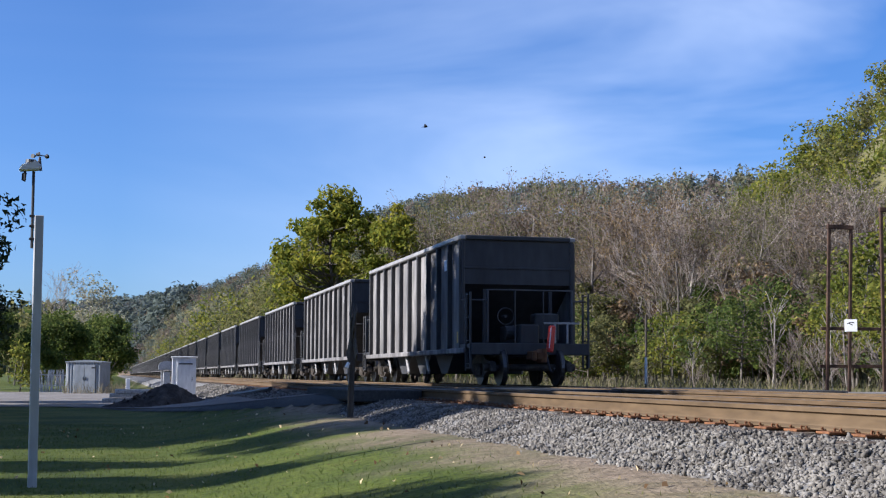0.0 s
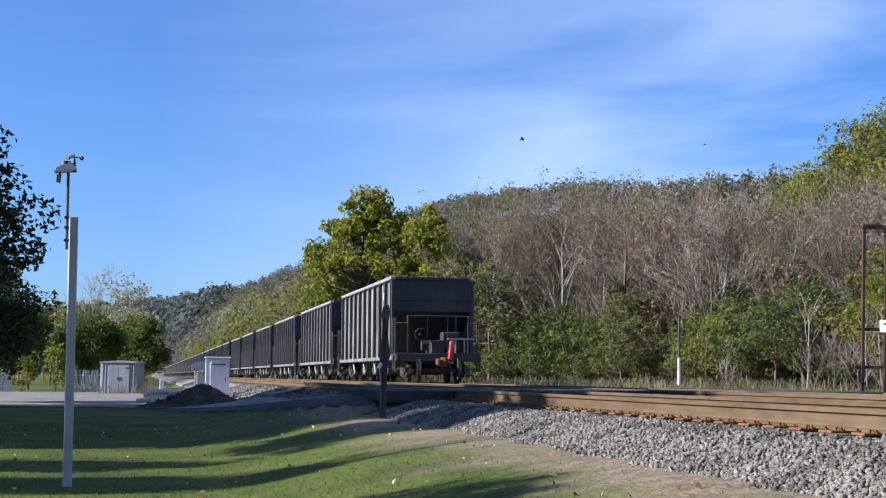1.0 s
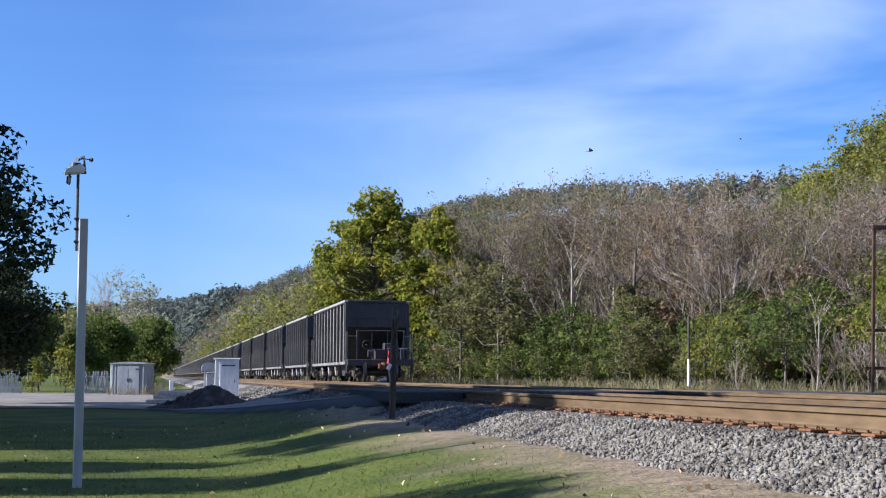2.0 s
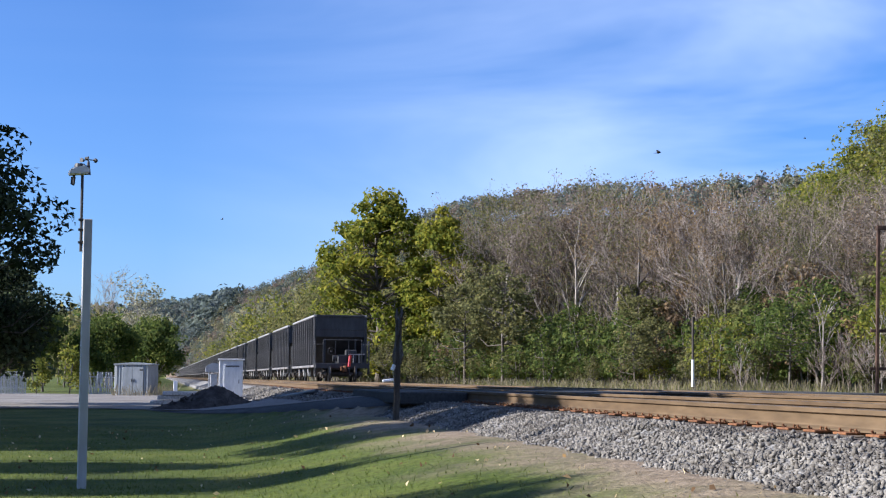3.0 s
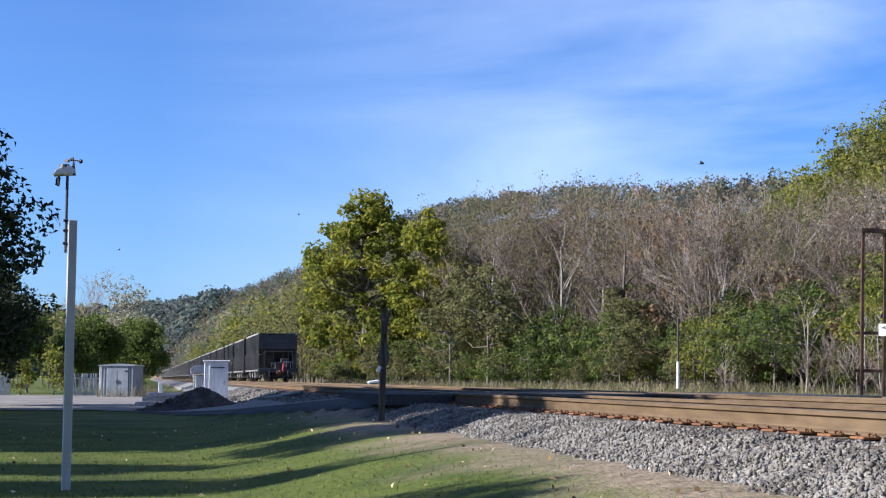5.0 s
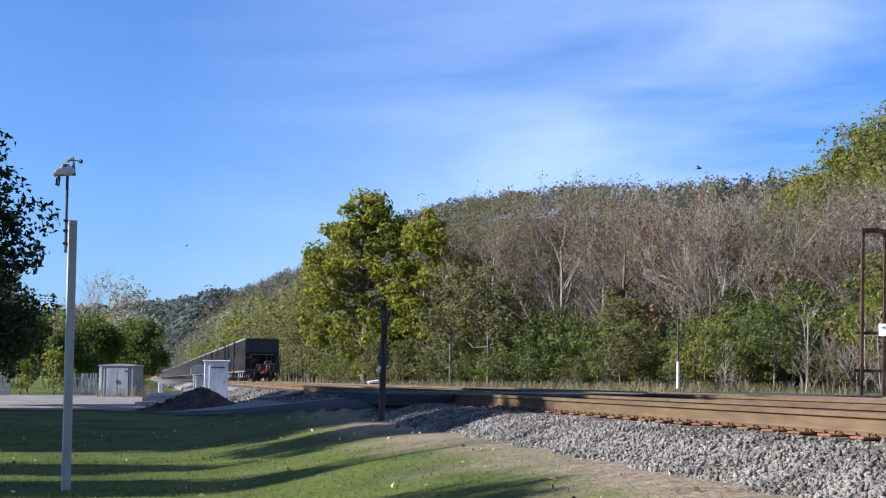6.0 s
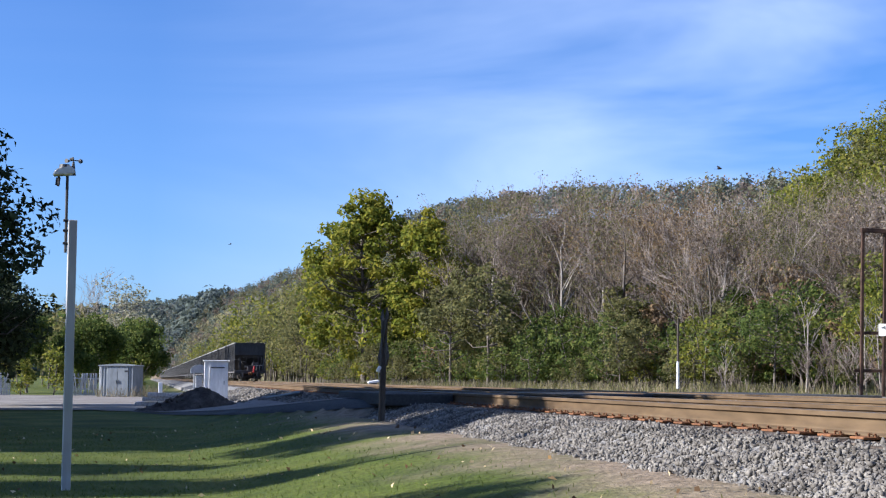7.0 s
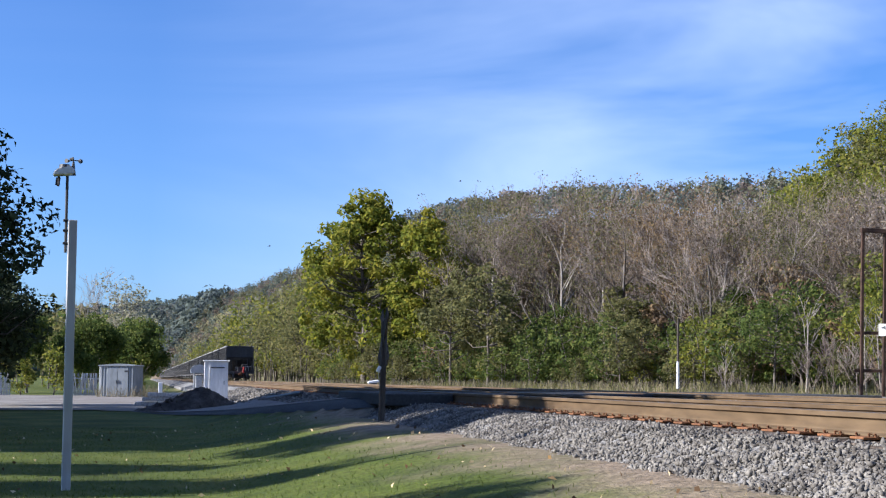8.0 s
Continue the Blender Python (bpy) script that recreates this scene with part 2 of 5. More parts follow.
def lawn_material():
    """Green lawn that turns to bare tan dirt towards the track."""
    m = stuff_material("lawn", [(0.036, 0.052, 0.006), (0.063, 0.084, 0.009), (0.108, 0.113, 0.021)], 0.5, 0.95, bump=0.04, bump_scale=18, fine=0.35, fine_scale=11)
    nt = m.node_tree
    b = nt.nodes["Principled BSDF"]
    src = b.inputs["Base Color"].links[0].from_socket
    co = nt.nodes.new("ShaderNodeTexCoord")
    sep = nt.nodes.new("ShaderNodeSeparateXYZ")
    nt.links.new(co.outputs["Object"], sep.inputs["Vector"])
    n = nt.nodes.new("ShaderNodeTexNoise")
    n.inputs["Scale"].default_value, n.inputs["Detail"].default_value = 0.7, 6
    nt.links.new(co.outputs["Object"], n.inputs["Vector"])
    add = nt.nodes.new("ShaderNodeMath")
    add.operation = "MULTIPLY_ADD"
    add.inputs[1].default_value = 4.5
    nt.links.new(n.outputs["Fac"], add.inputs[0])
    nt.links.new(sep.outputs["X"], add.inputs[2])
    mr = nt.nodes.new("ShaderNodeMapRange")
    mr.interpolation_type = "SMOOTHSTEP"
    mr.inputs["From Min"].default_value, mr.inputs["From Max"].default_value = 4.4, 6.6
    nt.links.new(add.outputs[0], mr.inputs["Value"])
    far = nt.nodes.new("ShaderNodeMapRange")
    far.inputs["From Min"].default_value, far.inputs["From Max"].default_value = 13.5, 17.0
    far.inputs["To Min"].default_value, far.inputs["To Max"].default_value = 1.0, 0.45
    nt.links.new(sep.outputs["X"], far.inputs["Value"])
    dirt = nt.nodes.new("ShaderNodeMath")
    dirt.operation = "MULTIPLY"
    nt.links.new(mr.outputs["Result"], dirt.inputs[0])
    nt.links.new(far.outputs["Result"], dirt.inputs[1])
    n2 = nt.nodes.new("ShaderNodeTexNoise")
    n2.inputs["Scale"].default_value, n2.inputs["Detail"].default_value = 6, 6
    nt.links.new(co.outputs["Object"], n2.inputs["Vector"])
    r = nt.nodes.new("ShaderNodeValToRGB")
    r.color_ramp.elements[0].color, r.color_ramp.elements[1].color = (0.13, 0.098, 0.064, 1), (0.265, 0.205, 0.143, 1)
    r.color_ramp.elements[0].position, r.color_ramp.elements[1].position = 0.3, 0.7
    nt.links.new(n2.outputs["Fac"], r.inputs["Fac"])
    mix = nt.nodes.new("ShaderNodeMix")
    mix.data_type = "RGBA"
    nt.links.new(dirt.outputs[0], mix.inputs["Factor"])
    nt.links.new(src, mix.inputs["A"])
    nt.links.new(r.outputs["Color"], mix.inputs["B"])
    nt.links.new(mix.outputs["Result"], b.inputs["Base Color"])
    return m


M_LAWN = lawn_material()


# ---- mesh helpers ----
def box(bm, c, s, rot=(0, 0, 0), bevel=0.0):
    """A box of size s about c, turned by rot degrees, edges bevelled."""
    m = Matrix.Translation(c) @ Euler([radians(a) for a in rot]).to_matrix().to_4x4() @ Matrix.Diagonal((*s, 1))
    r = bmesh.ops.create_cube(bm, size=1, matrix=m)
    if bevel:
        es = list({e for v in r["verts"] for e in v.link_edges})
        bmesh.ops.bevel(bm, geom=es, offset=bevel, segments=1, affect="EDGES", profile=0.5)


def rod(bm, a, b, r0, r1=None, sides=8, caps=True):
    """A tapered rod from a to b."""
    a, b = Vector(a), Vector(b)
    d = b - a
    m = Matrix.Translation((a + b) / 2) @ d.to_track_quat("Z", "Y").to_matrix().to_4x4()
    bmesh.ops.create_cone(bm, cap_ends=caps, segments=sides, radius1=r0, radius2=r0 if r1 is None else r1, depth=d.length, matrix=m)


def prism(bm, outline, axis, lo, hi):
    """An outline in the plane across axis (0: y,z; 1: x,z; 2: x,y), drawn out from lo to hi."""
    def at(p, w):
        q = list(p)
        q.insert(axis, w)
        return q
    A = [bm.verts.new(at(p, lo)) for p in outline]
    B = [bm.verts.new(at(p, hi)) for p in outline]
    n = len(outline)
    bm.faces.new(A)
    bm.faces.new(B[::-1])
    for i in range(n):
        bm.faces.new((A[i], B[i], B[(i + 1) % n], A[(i + 1) % n]))
    bmesh.ops.recalc_face_normals(bm, faces=bm.faces[:])


def ring(bm, c, r, thick, n=18, sides=5):
    """A rim of radius r that stands across y, about c."""
    loops = []
    for i in range(n):
        a = 2 * math.pi * i / n
        loops.append([bm.verts.new((c[0] + (r + thick * math.cos(b)) * math.cos(a), c[1] + thick * math.sin(b), c[2] + (r + thick * math.cos(b)) * math.sin(a)))
                      for b in [2 * math.pi * k / sides for k in range(sides)]])
    for i in range(n):
        p, q = loops[i], loops[(i + 1) % n]
        for k in range(sides):
            bm.faces.new((p[k], q[k], q[(k + 1) % sides], p[(k + 1) % sides]))
    bmesh.ops.recalc_face_normals(bm, faces=bm.faces[:])


def bm_of(fn, *args, **kw):
    bm = bmesh.new()
    fn(bm, *args, **kw)
    return bm


def mesh_from(name, bm, material):
    me = bpy.data.meshes.new(name)
    bm.to_mesh(me)
    bm.free()
    me.materials.append(material)
    return me


def part(name, bm, material, parent, label=""):
    ob = new(name, mesh_from(name, bm, material))
    ob.parent = parent
    return tagged(ob, label)


def share(name, me, parent, m):
    ob = new(name, me)
    ob.parent = parent
    ob.matrix_basis = m
    return ob


def thing(name, m, label, category, group="", kind=""):
    ob = new(name)
    ob.matrix_basis = m
    return tagged(ob, label, category, group, kind)


def quads_mesh(name, V, F, material, smooth=False):
    """A mesh from arrays of corners and of four-cornered faces."""
    V, F = np.asarray(V, dtype=np.float32), np.asarray(F, dtype=np.int32)
    me = bpy.data.meshes.new(name)
    me.vertices.add(len(V))
    me.vertices.foreach_set("co", V.ravel())
    me.loops.add(F.size)
    me.loops.foreach_set("vertex_index", F.ravel())
    me.polygons.add(len(F))
    me.polygons.foreach_set("loop_start", np.arange(0, F.size, F.shape[1], dtype=np.int32))
    me.polygons.foreach_set("loop_total", np.full(len(F), F.shape[1], dtype=np.int32))
    me.update(calc_edges=True)
    me.materials.append(material)
    if smooth:
        me.polygons.foreach_set("use_smooth", np.ones(len(F), dtype=bool))
    return me


def smooth01(a, b, v):
    t = np.clip((np.asarray(v, dtype=float) - a) / (b - a), 0, 1)
    return t * t * (3 - 2 * t)


# ---- the lie of the land ----
X1 = 5.6165                      # near rail of the near track
TRACKS = (X1 + 0.7175, X1 + 0.7175 + 3.9123)
CROSS_Y = 27.5


def road_mid(x):
    """The road's middle, y for x: it comes from the lot and crosses the rails."""
    return CROSS_Y + 24.0 * (1 - smooth01(-1.5, 5.0, x))


def land(x, y):
    """Height of the ground."""
    x, y = np.asarray(x, dtype=float), np.asarray(y, dtype=float)
    z = 0.46 * smooth01(0.4, 3.9, x) * (1 - smooth01(40, 60, y))
    z = z + (0.50 - 0.46 * (1 - smooth01(40, 60, y))) * smooth01(2.8, 4.4, x)
    ramp = smooth01(0.0, 5.2, x) * 0.86
    near_road = np.exp(-((y - road_mid(x)) / 3.6) ** 4)
    z = np.maximum(z, ramp * near_road)
    z = z + 0.25 * smooth01(12.3, 15, x) * (1 - near_road)
    bank = 19 * smooth01(25, 62, x) * smooth01(130, 260, y)
    spur = 52 * smooth01(50, 130, x) * smooth01(-60, 60, y) * (1 - smooth01(150, 230, y))
    far = np.clip(64 + 0.1 * x, 40, 80) * smooth01(1050, 1500, y)
    return z + np.maximum(np.maximum(bank, spur), np.maximum(ridge(x, y), far))


def ridge(x, y):
    """The long wooded ridge behind the grove: its crest runs from far up the valley towards the near spur."""
    ax, ay, bx, by = 22.0, 1500.0, 144.0, -1082.0
    s = ((x - ax) * bx + (y - ay) * by) / (bx * bx + by * by)
    d = (x - ax - bx * s) * -0.991 + (y - ay - by * s) * -0.132
    crest = 62 + 12 * np.exp(-((s - 0.76) / 0.16) ** 2) - 22 * smooth01(0.85, 1.2, s)
    return crest * (1 - smooth01(0, 82, d))


def ground_sheet():
    xs = np.unique(np.concatenate([np.linspace(-30, 16, 150), np.linspace(16, 130, 50), np.linspace(-400, -30, 40), np.linspace(130, 700, 30), [-2500, -1200, 1200, 2500]]))
    ys = np.unique(np.concatenate([np.linspace(-20, 70, 180), np.linspace(70, 300, 60), np.linspace(300, 1600, 60), [-2000, -800, -200, -60, 2200, 3500]]))
    X, Y = np.meshgrid(xs, ys)
    V = np.stack([X, Y, land(X, Y)], -1).reshape(-1, 3)
    n = len(xs)
    i = (np.arange(len(ys) - 1)[:, None] * n + np.arange(n - 1)[None]).ravel()
    return V, np.stack([i, i + 1, i + n + 1, i + n], -1)


V, F = ground_sheet()
tagged(new("ground", quads_mesh("ground", V, F, M_LAWN, True)), "lawn and bare dirt that runs to wooded hills", "ground", kind="structure")


def ribbon(name, outline, z_off, material, label, category, step=0.6):
    """A sheet laid on the land inside x0..x1, y0(x)..y1(x)."""
    x0, x1, lo, hi, ny = outline
    xs = np.arange(x0, x1 + step, step)
    vs = np.linspace(0, 1, ny)
    X = np.repeat(xs[:, None], ny, 1)
    Y = lo(xs)[:, None] * (1 - vs) + hi(xs)[:, None] * vs
    Z = land(X, Y) + z_off
    V = np.stack([X, Y, Z], -1).reshape(-1, 3)
    i = (np.arange(len(xs) - 1)[:, None] * ny + np.arange(ny - 1)[None]).ravel()
    F = np.stack([i, i + ny, i + ny + 1, i + 1], -1)
    return tagged(new(name, quads_mesh(name, V, F, material, True)), label, category, kind="structure")


ribbon("gravel_lot", (-60.0, 4.4, lambda x: np.where(x < -1.5, np.maximum(road_mid(x), 50 + 0.4 * np.sin(x * 1.3)), road_mid(x) + (50 - road_mid(x)) * (1 - smooth01(-1.5, 2.5, x))), lambda x: 96 + 3 * np.sin(x * 0.4), 60), 0.03, M_GRAVEL,
       "pale gravel lot beside the railway", "ground")
ribbon("road", (-1.0, 4.35, lambda x: road_mid(x) - 2.4 * smooth01(-1.2, 2.5, x), lambda x: road_mid(x) + 2.6 * smooth01(-1.2, 2.5, x), 14), 0.016, M_ASPHALT,
       "worn asphalt road climbing to the level crossing", "road", 0.4)
ribbon("road", (14.1, 22.0, lambda x: CROSS_Y - 2.6 + 0 * x, lambda x: CROSS_Y + 2.9 + 0 * x, 14), 0.016, M_GRAVEL,
       "grey gravel road beyond the level crossing", "road", 0.4)


# ---- railway ----
def bed_height(x, y):
    """Top of the ballast across the two tracks."""
    x = np.asarray(x, dtype=float)
    z = 0.34 + 0.39 * np.clip((x - 3.55) / 1.15, 0, 1)
    z = np.minimum(z, 0.36 + 0.395 * np.clip((14.6 - x) / 1.2, 0, 1))
    dip = 0.05 * np.exp(-((x - (TRACKS[0] + TRACKS[1]) / 2) / 0.45) ** 2)
    near = 1 - smooth01(50, 62, y)
    return z - dip + near * (0.012 * np.sin(x * 7 + np.asarray(y) * 3) + 0.012 * np.sin(np.asarray(y) * 5.3 + x * 2.1))


def ballast_bed():
    xs = np.concatenate([np.linspace(3.2, 5.8, 30), np.linspace(6.0, 12.6, 26), np.linspace(12.8, 15, 9)])
    ys = np.concatenate([np.linspace(-20, 60, 220), np.linspace(61, 200, 60), np.linspace(205, 1100, 50)])
    X, Y = np.meshgrid(xs, ys)
    Z = bed_height(X, Y)
    Z[:, 0] = 0.1
    Z[:, -1] = 0.3
    V = np.stack([X, Y, Z], -1).reshape(-1, 3)
    n = len(xs)
    i = (np.arange(len(ys) - 1)[:, None] * n + np.arange(n - 1)[None]).ravel()
    return quads_mesh("ballast", V, np.stack([i, i + 1, i + n + 1, i + n], -1), M_BALLAST, True)


ballast = tagged(new("ballast", ballast_bed()), "grey crushed stone ballast under two tracks", "ballast", kind="structure")


def stone_shapes(n, rng):
    """Corner sets of broken stones: bent octahedra."""
    base = np.array([(1, 0, 0), (-1, 0, 0), (0, 1, 0), (0, -1, 0), (0, 0, 1), (0, 0, -1)], float)
    tri = np.array([(0, 2, 4), (2, 1, 4), (1, 3, 4), (3, 0, 4), (2, 0, 5), (1, 2, 5), (3, 1, 5), (0, 3, 5)])
    s = base[None] * rng.uniform(0.6, 1.35, (n, 6, 1)) * np.array([1.45, 0.9, 0.7]) + rng.normal(0, 0.24, (n, 6, 3))
    q = rng.normal(size=(n, 3, 3))
    q, _ = np.linalg.qr(q)
    return np.einsum("nij,nkj->nki", q, s), tri


def loose_stones(count, x0, x1, y0, y1, size, rng):
    S, tri = stone_shapes(count, rng)
    x = rng.uniform(x0, x1, count)
    y = y0 + (y1 - y0) * rng.uniform(0, 1, count) ** 1.35
    r = size * rng.uniform(0.55, 1.35, count)
    z = bed_height(x, y) + r * rng.uniform(-0.1, 0.45, count)
    V = S * r[:, None, None] + np.stack([x, y, z], -1)[:, None]
    F = tri[None] + 6 * np.arange(count)[:, None, None]
    return V.reshape(-1, 3), F.reshape(-1, 3)


RNG = np.random.default_rng(4)
V, F = loose_stones(46000, 3.3, 5.28, 5.5, 30, 0.018, RNG)
ob = new("loose_ballast", quads_mesh("loose_ballast", V, F, M_STONE))
ob.parent = ballast
tagged(ob, "loose pieces of crushed stone", kind="stuff")
V, F = loose_stones(6000, 3.3, 5.0, 30, 70, 0.036, RNG)
ob = new("loose_ballast", quads_mesh("loose_ballast", V, F, M_STONE))
ob.parent = ballast
tagged(ob, "loose pieces of crushed stone", kind="stuff")
V, F = loose_stones(2600, 5.9, 9.3, 8, 40, 0.045, RNG)
ob = new("loose_ballast", quads_mesh("loose_ballast", V, F, M_STONE))
ob.parent = ballast
tagged(ob, "loose pieces of crushed stone between the rails", kind="stuff")
S, tri = stone_shapes(8, RNG)
stone_meshes = [quads_mesh("stone", S[k] * 0.027, tri, M_STONE) for k in range(8)]
for k in range(290):
    x, y = RNG.uniform(3.4, 5.2), RNG.uniform(6.5, 13.5)
    m = pose(x, y, float(bed_height(x, y)) + 0.025, *RNG.uniform(0, 360, 3))
    share("stone", stone_meshes[k % 8], ballast, m)


def rail_outline(cx):
    """Section of a rail whose head is centred at cx."""
    half = [(0.0, 0.0), (0.030, 0.0), (0.037, -0.008), (0.0375, -0.040), (0.012, -0.050), (0.009, -0.060), (0.009, -0.140), (0.016, -0.152), (0.075, -0.168), (0.075, -0.180)]
    return [(cx + x, RAIL + z) for x, z in half[1:]] + [(cx - x, RAIL + z) for x, z in reversed(half[1:])]


def track(cx, near):
    t = thing("track_near" if near else "track_far", pose(0, 0, 0), "rusty rails spiked to timber ties in ballast", "railway track", kind="structure")
    for sx in (-1, 1):
        px = cx + sx * (0.7175 + 0.037)
        r = part("rail", bm_of(prism, rail_outline(px), 1, -20, 1100), M_RAIL, t)
        part("running_surface", bm_of(box, (px, 540, RAIL + 0.0005), (0.052, 1120, 0.004)), M_RAILTOP, r, "worn bright rail head")
    tie_bm = bmesh.new()
    box(tie_bm, (0, 0, 0), (2.6, 0.23, 0.18), bevel=0.012)
    tie_me = mesh_from("tie", tie_bm, M_TIE)
    pb = bmesh.new()
    box(pb, (0, 0, 0), (0.36, 0.22, 0.02), bevel=0.004)
    plate_me = mesh_from("tie_plate", pb, M_PLATE)
    sb = bmesh.new()
    for dx, dy in ((-0.105, -0.07), (0.105, 0.06)):
        box(sb, (dx, dy, 0.015), (0.014, 0.014, 0.036))
        box(sb, (dx * 0.9, dy, 0.032), (0.036, 0.018, 0.01), (0, 12 if dx < 0 else -12, 0), bevel=0.004)
    spike_me = mesh_from("spikes", sb, M_PLATE)
    ab = bmesh.new()
    box(ab, (0, 0, 0), (0.19, 0.022, 0.016))
    box(ab, (-0.1, 0, 0.012), (0.02, 0.018, 0.035), (0, -25, 0), bevel=0.004)
    anchor_me = mesh_from("rail_anchor", ab, M_PLATE)
    base = RAIL - 0.20
    rng = random.Random(7 if near else 9)
    count = 230 if near else 130
    for i in range(count):
        y = 5.0 + i * 0.52 + rng.uniform(-0.03, 0.03)
        share("tie", tie_me, t, pose(cx + rng.uniform(-0.05, 0.05), y, base - 0.095 + rng.uniform(-0.008, 0.004), 0, 0, rng.uniform(-1.2, 1.2)))
        if y < (70 if near else 40):
            for sx in (-1, 1):
                px = cx + sx * 0.7545
                pl = share("tie_plate", plate_me, t, pose(px, y, base + 0.008, 0, 0, rng.uniform(-2, 2)))
                if near and sx < 0 or y < 34:
                    share("spikes", spike_me, pl, pose(0, rng.uniform(-0.01, 0.01), 0.0, 0, 0, rng.uniform(-5, 5)))
        if near and y < 45:
            for dy in (-0.15, 0.15):
                share("rail_anchor", anchor_me, t, pose(cx - 0.7545, y + dy + rng.uniform(-0.02, 0.02), base + 0.018, rng.uniform(-8, 8), 0, 0))
    rest = bmesh.new()
    for i in range(160):
        box(rest, (cx, 5.0 + (count + i) * 0.52, base - 0.1), (2.6, 0.23, 0.18))
    tagged(part("far_ties", rest, M_TIE, t), kind="stuff")
    return t


track(TRACKS[0], True)
track(TRACKS[1], False)


def crossing():
    t = thing("level_crossing", pose(0, 0, 0), "asphalt and timber level crossing between the rails", "level crossing", kind="structure")
    spans = [(X1 - 1.35, X1 - 0.09), (X1 + 0.16, X1 + 1.28), (X1 + 1.60, X1 + 3.80), (X1 + 4.08, X1 + 5.20), (X1 + 5.52, X1 + 8.6)]
    for a, b in spans:
        bm = bmesh.new()
        box(bm, ((a + b) / 2, CROSS_Y, RAIL - 0.13), (b - a, 6.2, 0.22), bevel=0.02)
        part("panel", bm, M_ASPHALT, t)
    return t


crossing()


# ---- the coal train ----
W2, TOP, SILL, LEN, PITCH = 1.585, 3.90, 0.82, 12.8, 16.84
PANELS = 10


def truck(parent, cy):
    """A three-piece truck whose middle is at cy. Returns its wheelsets."""
    t = part("truck", bm_of(box, (0, cy, 0.55), (2.1, 0.36, 0.30), bevel=0.04), M_TRUCK, parent)
    out = []
    for sx in (-1, 1):
        bm = bmesh.new()
        x = sx * 1.0
        outline = [(cy - 1.12, 0.36), (cy - 1.05, 0.60), (cy - 0.62, 0.66), (cy - 0.34, 0.80), (cy + 0.34, 0.80), (cy + 0.62, 0.66), (cy + 1.05, 0.60), (cy + 1.12, 0.36),
                   (cy + 0.82, 0.38), (cy + 0.52, 0.30), (cy + 0.34, 0.20), (cy - 0.34, 0.20), (cy - 0.52, 0.30), (cy - 0.82, 0.38)]
        prism(bm, outline, 0, x - 0.07, x + 0.07)
        part("side_frame", bm, M_TRUCK, t)
        sp = bmesh.new()
        for dy in (-0.2, 0.0, 0.2):
            for dx in (-0.05, 0.11):
                rod(sp, (x + sx * dx, cy + dy, 0.27), (x + sx * dx, cy + dy, 0.56), 0.065, sides=8)
        part("spring_nest", sp, M_TRUCK, t)
        for dy in (-0.89, 0.89):
            cap = bmesh.new()
            rod(cap, (x + sx * 0.05, cy + dy, 0.457), (x + sx * 0.20, cy + dy, 0.457), 0.11, 0.09, sides=12)
            part("axle_cap", cap, M_TRUCK, t)
    for dy in (-0.89, 0.89):
        ws = bmesh.new()
        rod(ws, (-0.95, 0, 0), (0.95, 0, 0), 0.085, sides=10)
        for sx in (-1, 1):
            rod(ws, (sx * 0.73, 0, 0), (sx * 0.80, 0, 0), 0.40, 0.42, sides=24)
            rod(ws, (sx * 0.685, 0, 0), (sx * 0.715, 0, 0), 0.485, sides=24)
        w = part("wheelset", ws, M_TRUCK, parent)
        for sx in (-1, 1):
            tr = bmesh.new()
            rod(tr, (sx * 0.715, 0, 0), (sx * 0.81, 0, 0), 0.457, 0.452, sides=24)
            part("tread", tr, M_TREAD, w, "wheel tread polished by the rail")
        w.matrix_basis = pose(0, cy + dy, 0.457)
        out.append(w)
    return out


def ladder(bm, x, y, z0, z1, width, across):
    """Two stiles and rungs; across 0: along x, 1: along y."""
    dx, dy = (width / 2, 0) if across == 0 else (0, width / 2)
    for s in (-1, 1):
        box(bm, (x + s * dx, y + s * dy, (z0 + z1) / 2), (0.05, 0.05, z1 - z0), bevel=0.006)
    n = max(2, int((z1 - z0) / 0.42))
    for i in range(n):
        z = z0 + 0.1 + (z1 - z0 - 0.15) * i / (n - 1)
        rod(bm, (x - dx, y - dy, z), (x + dx, y + dy, z), 0.014, sides=6)


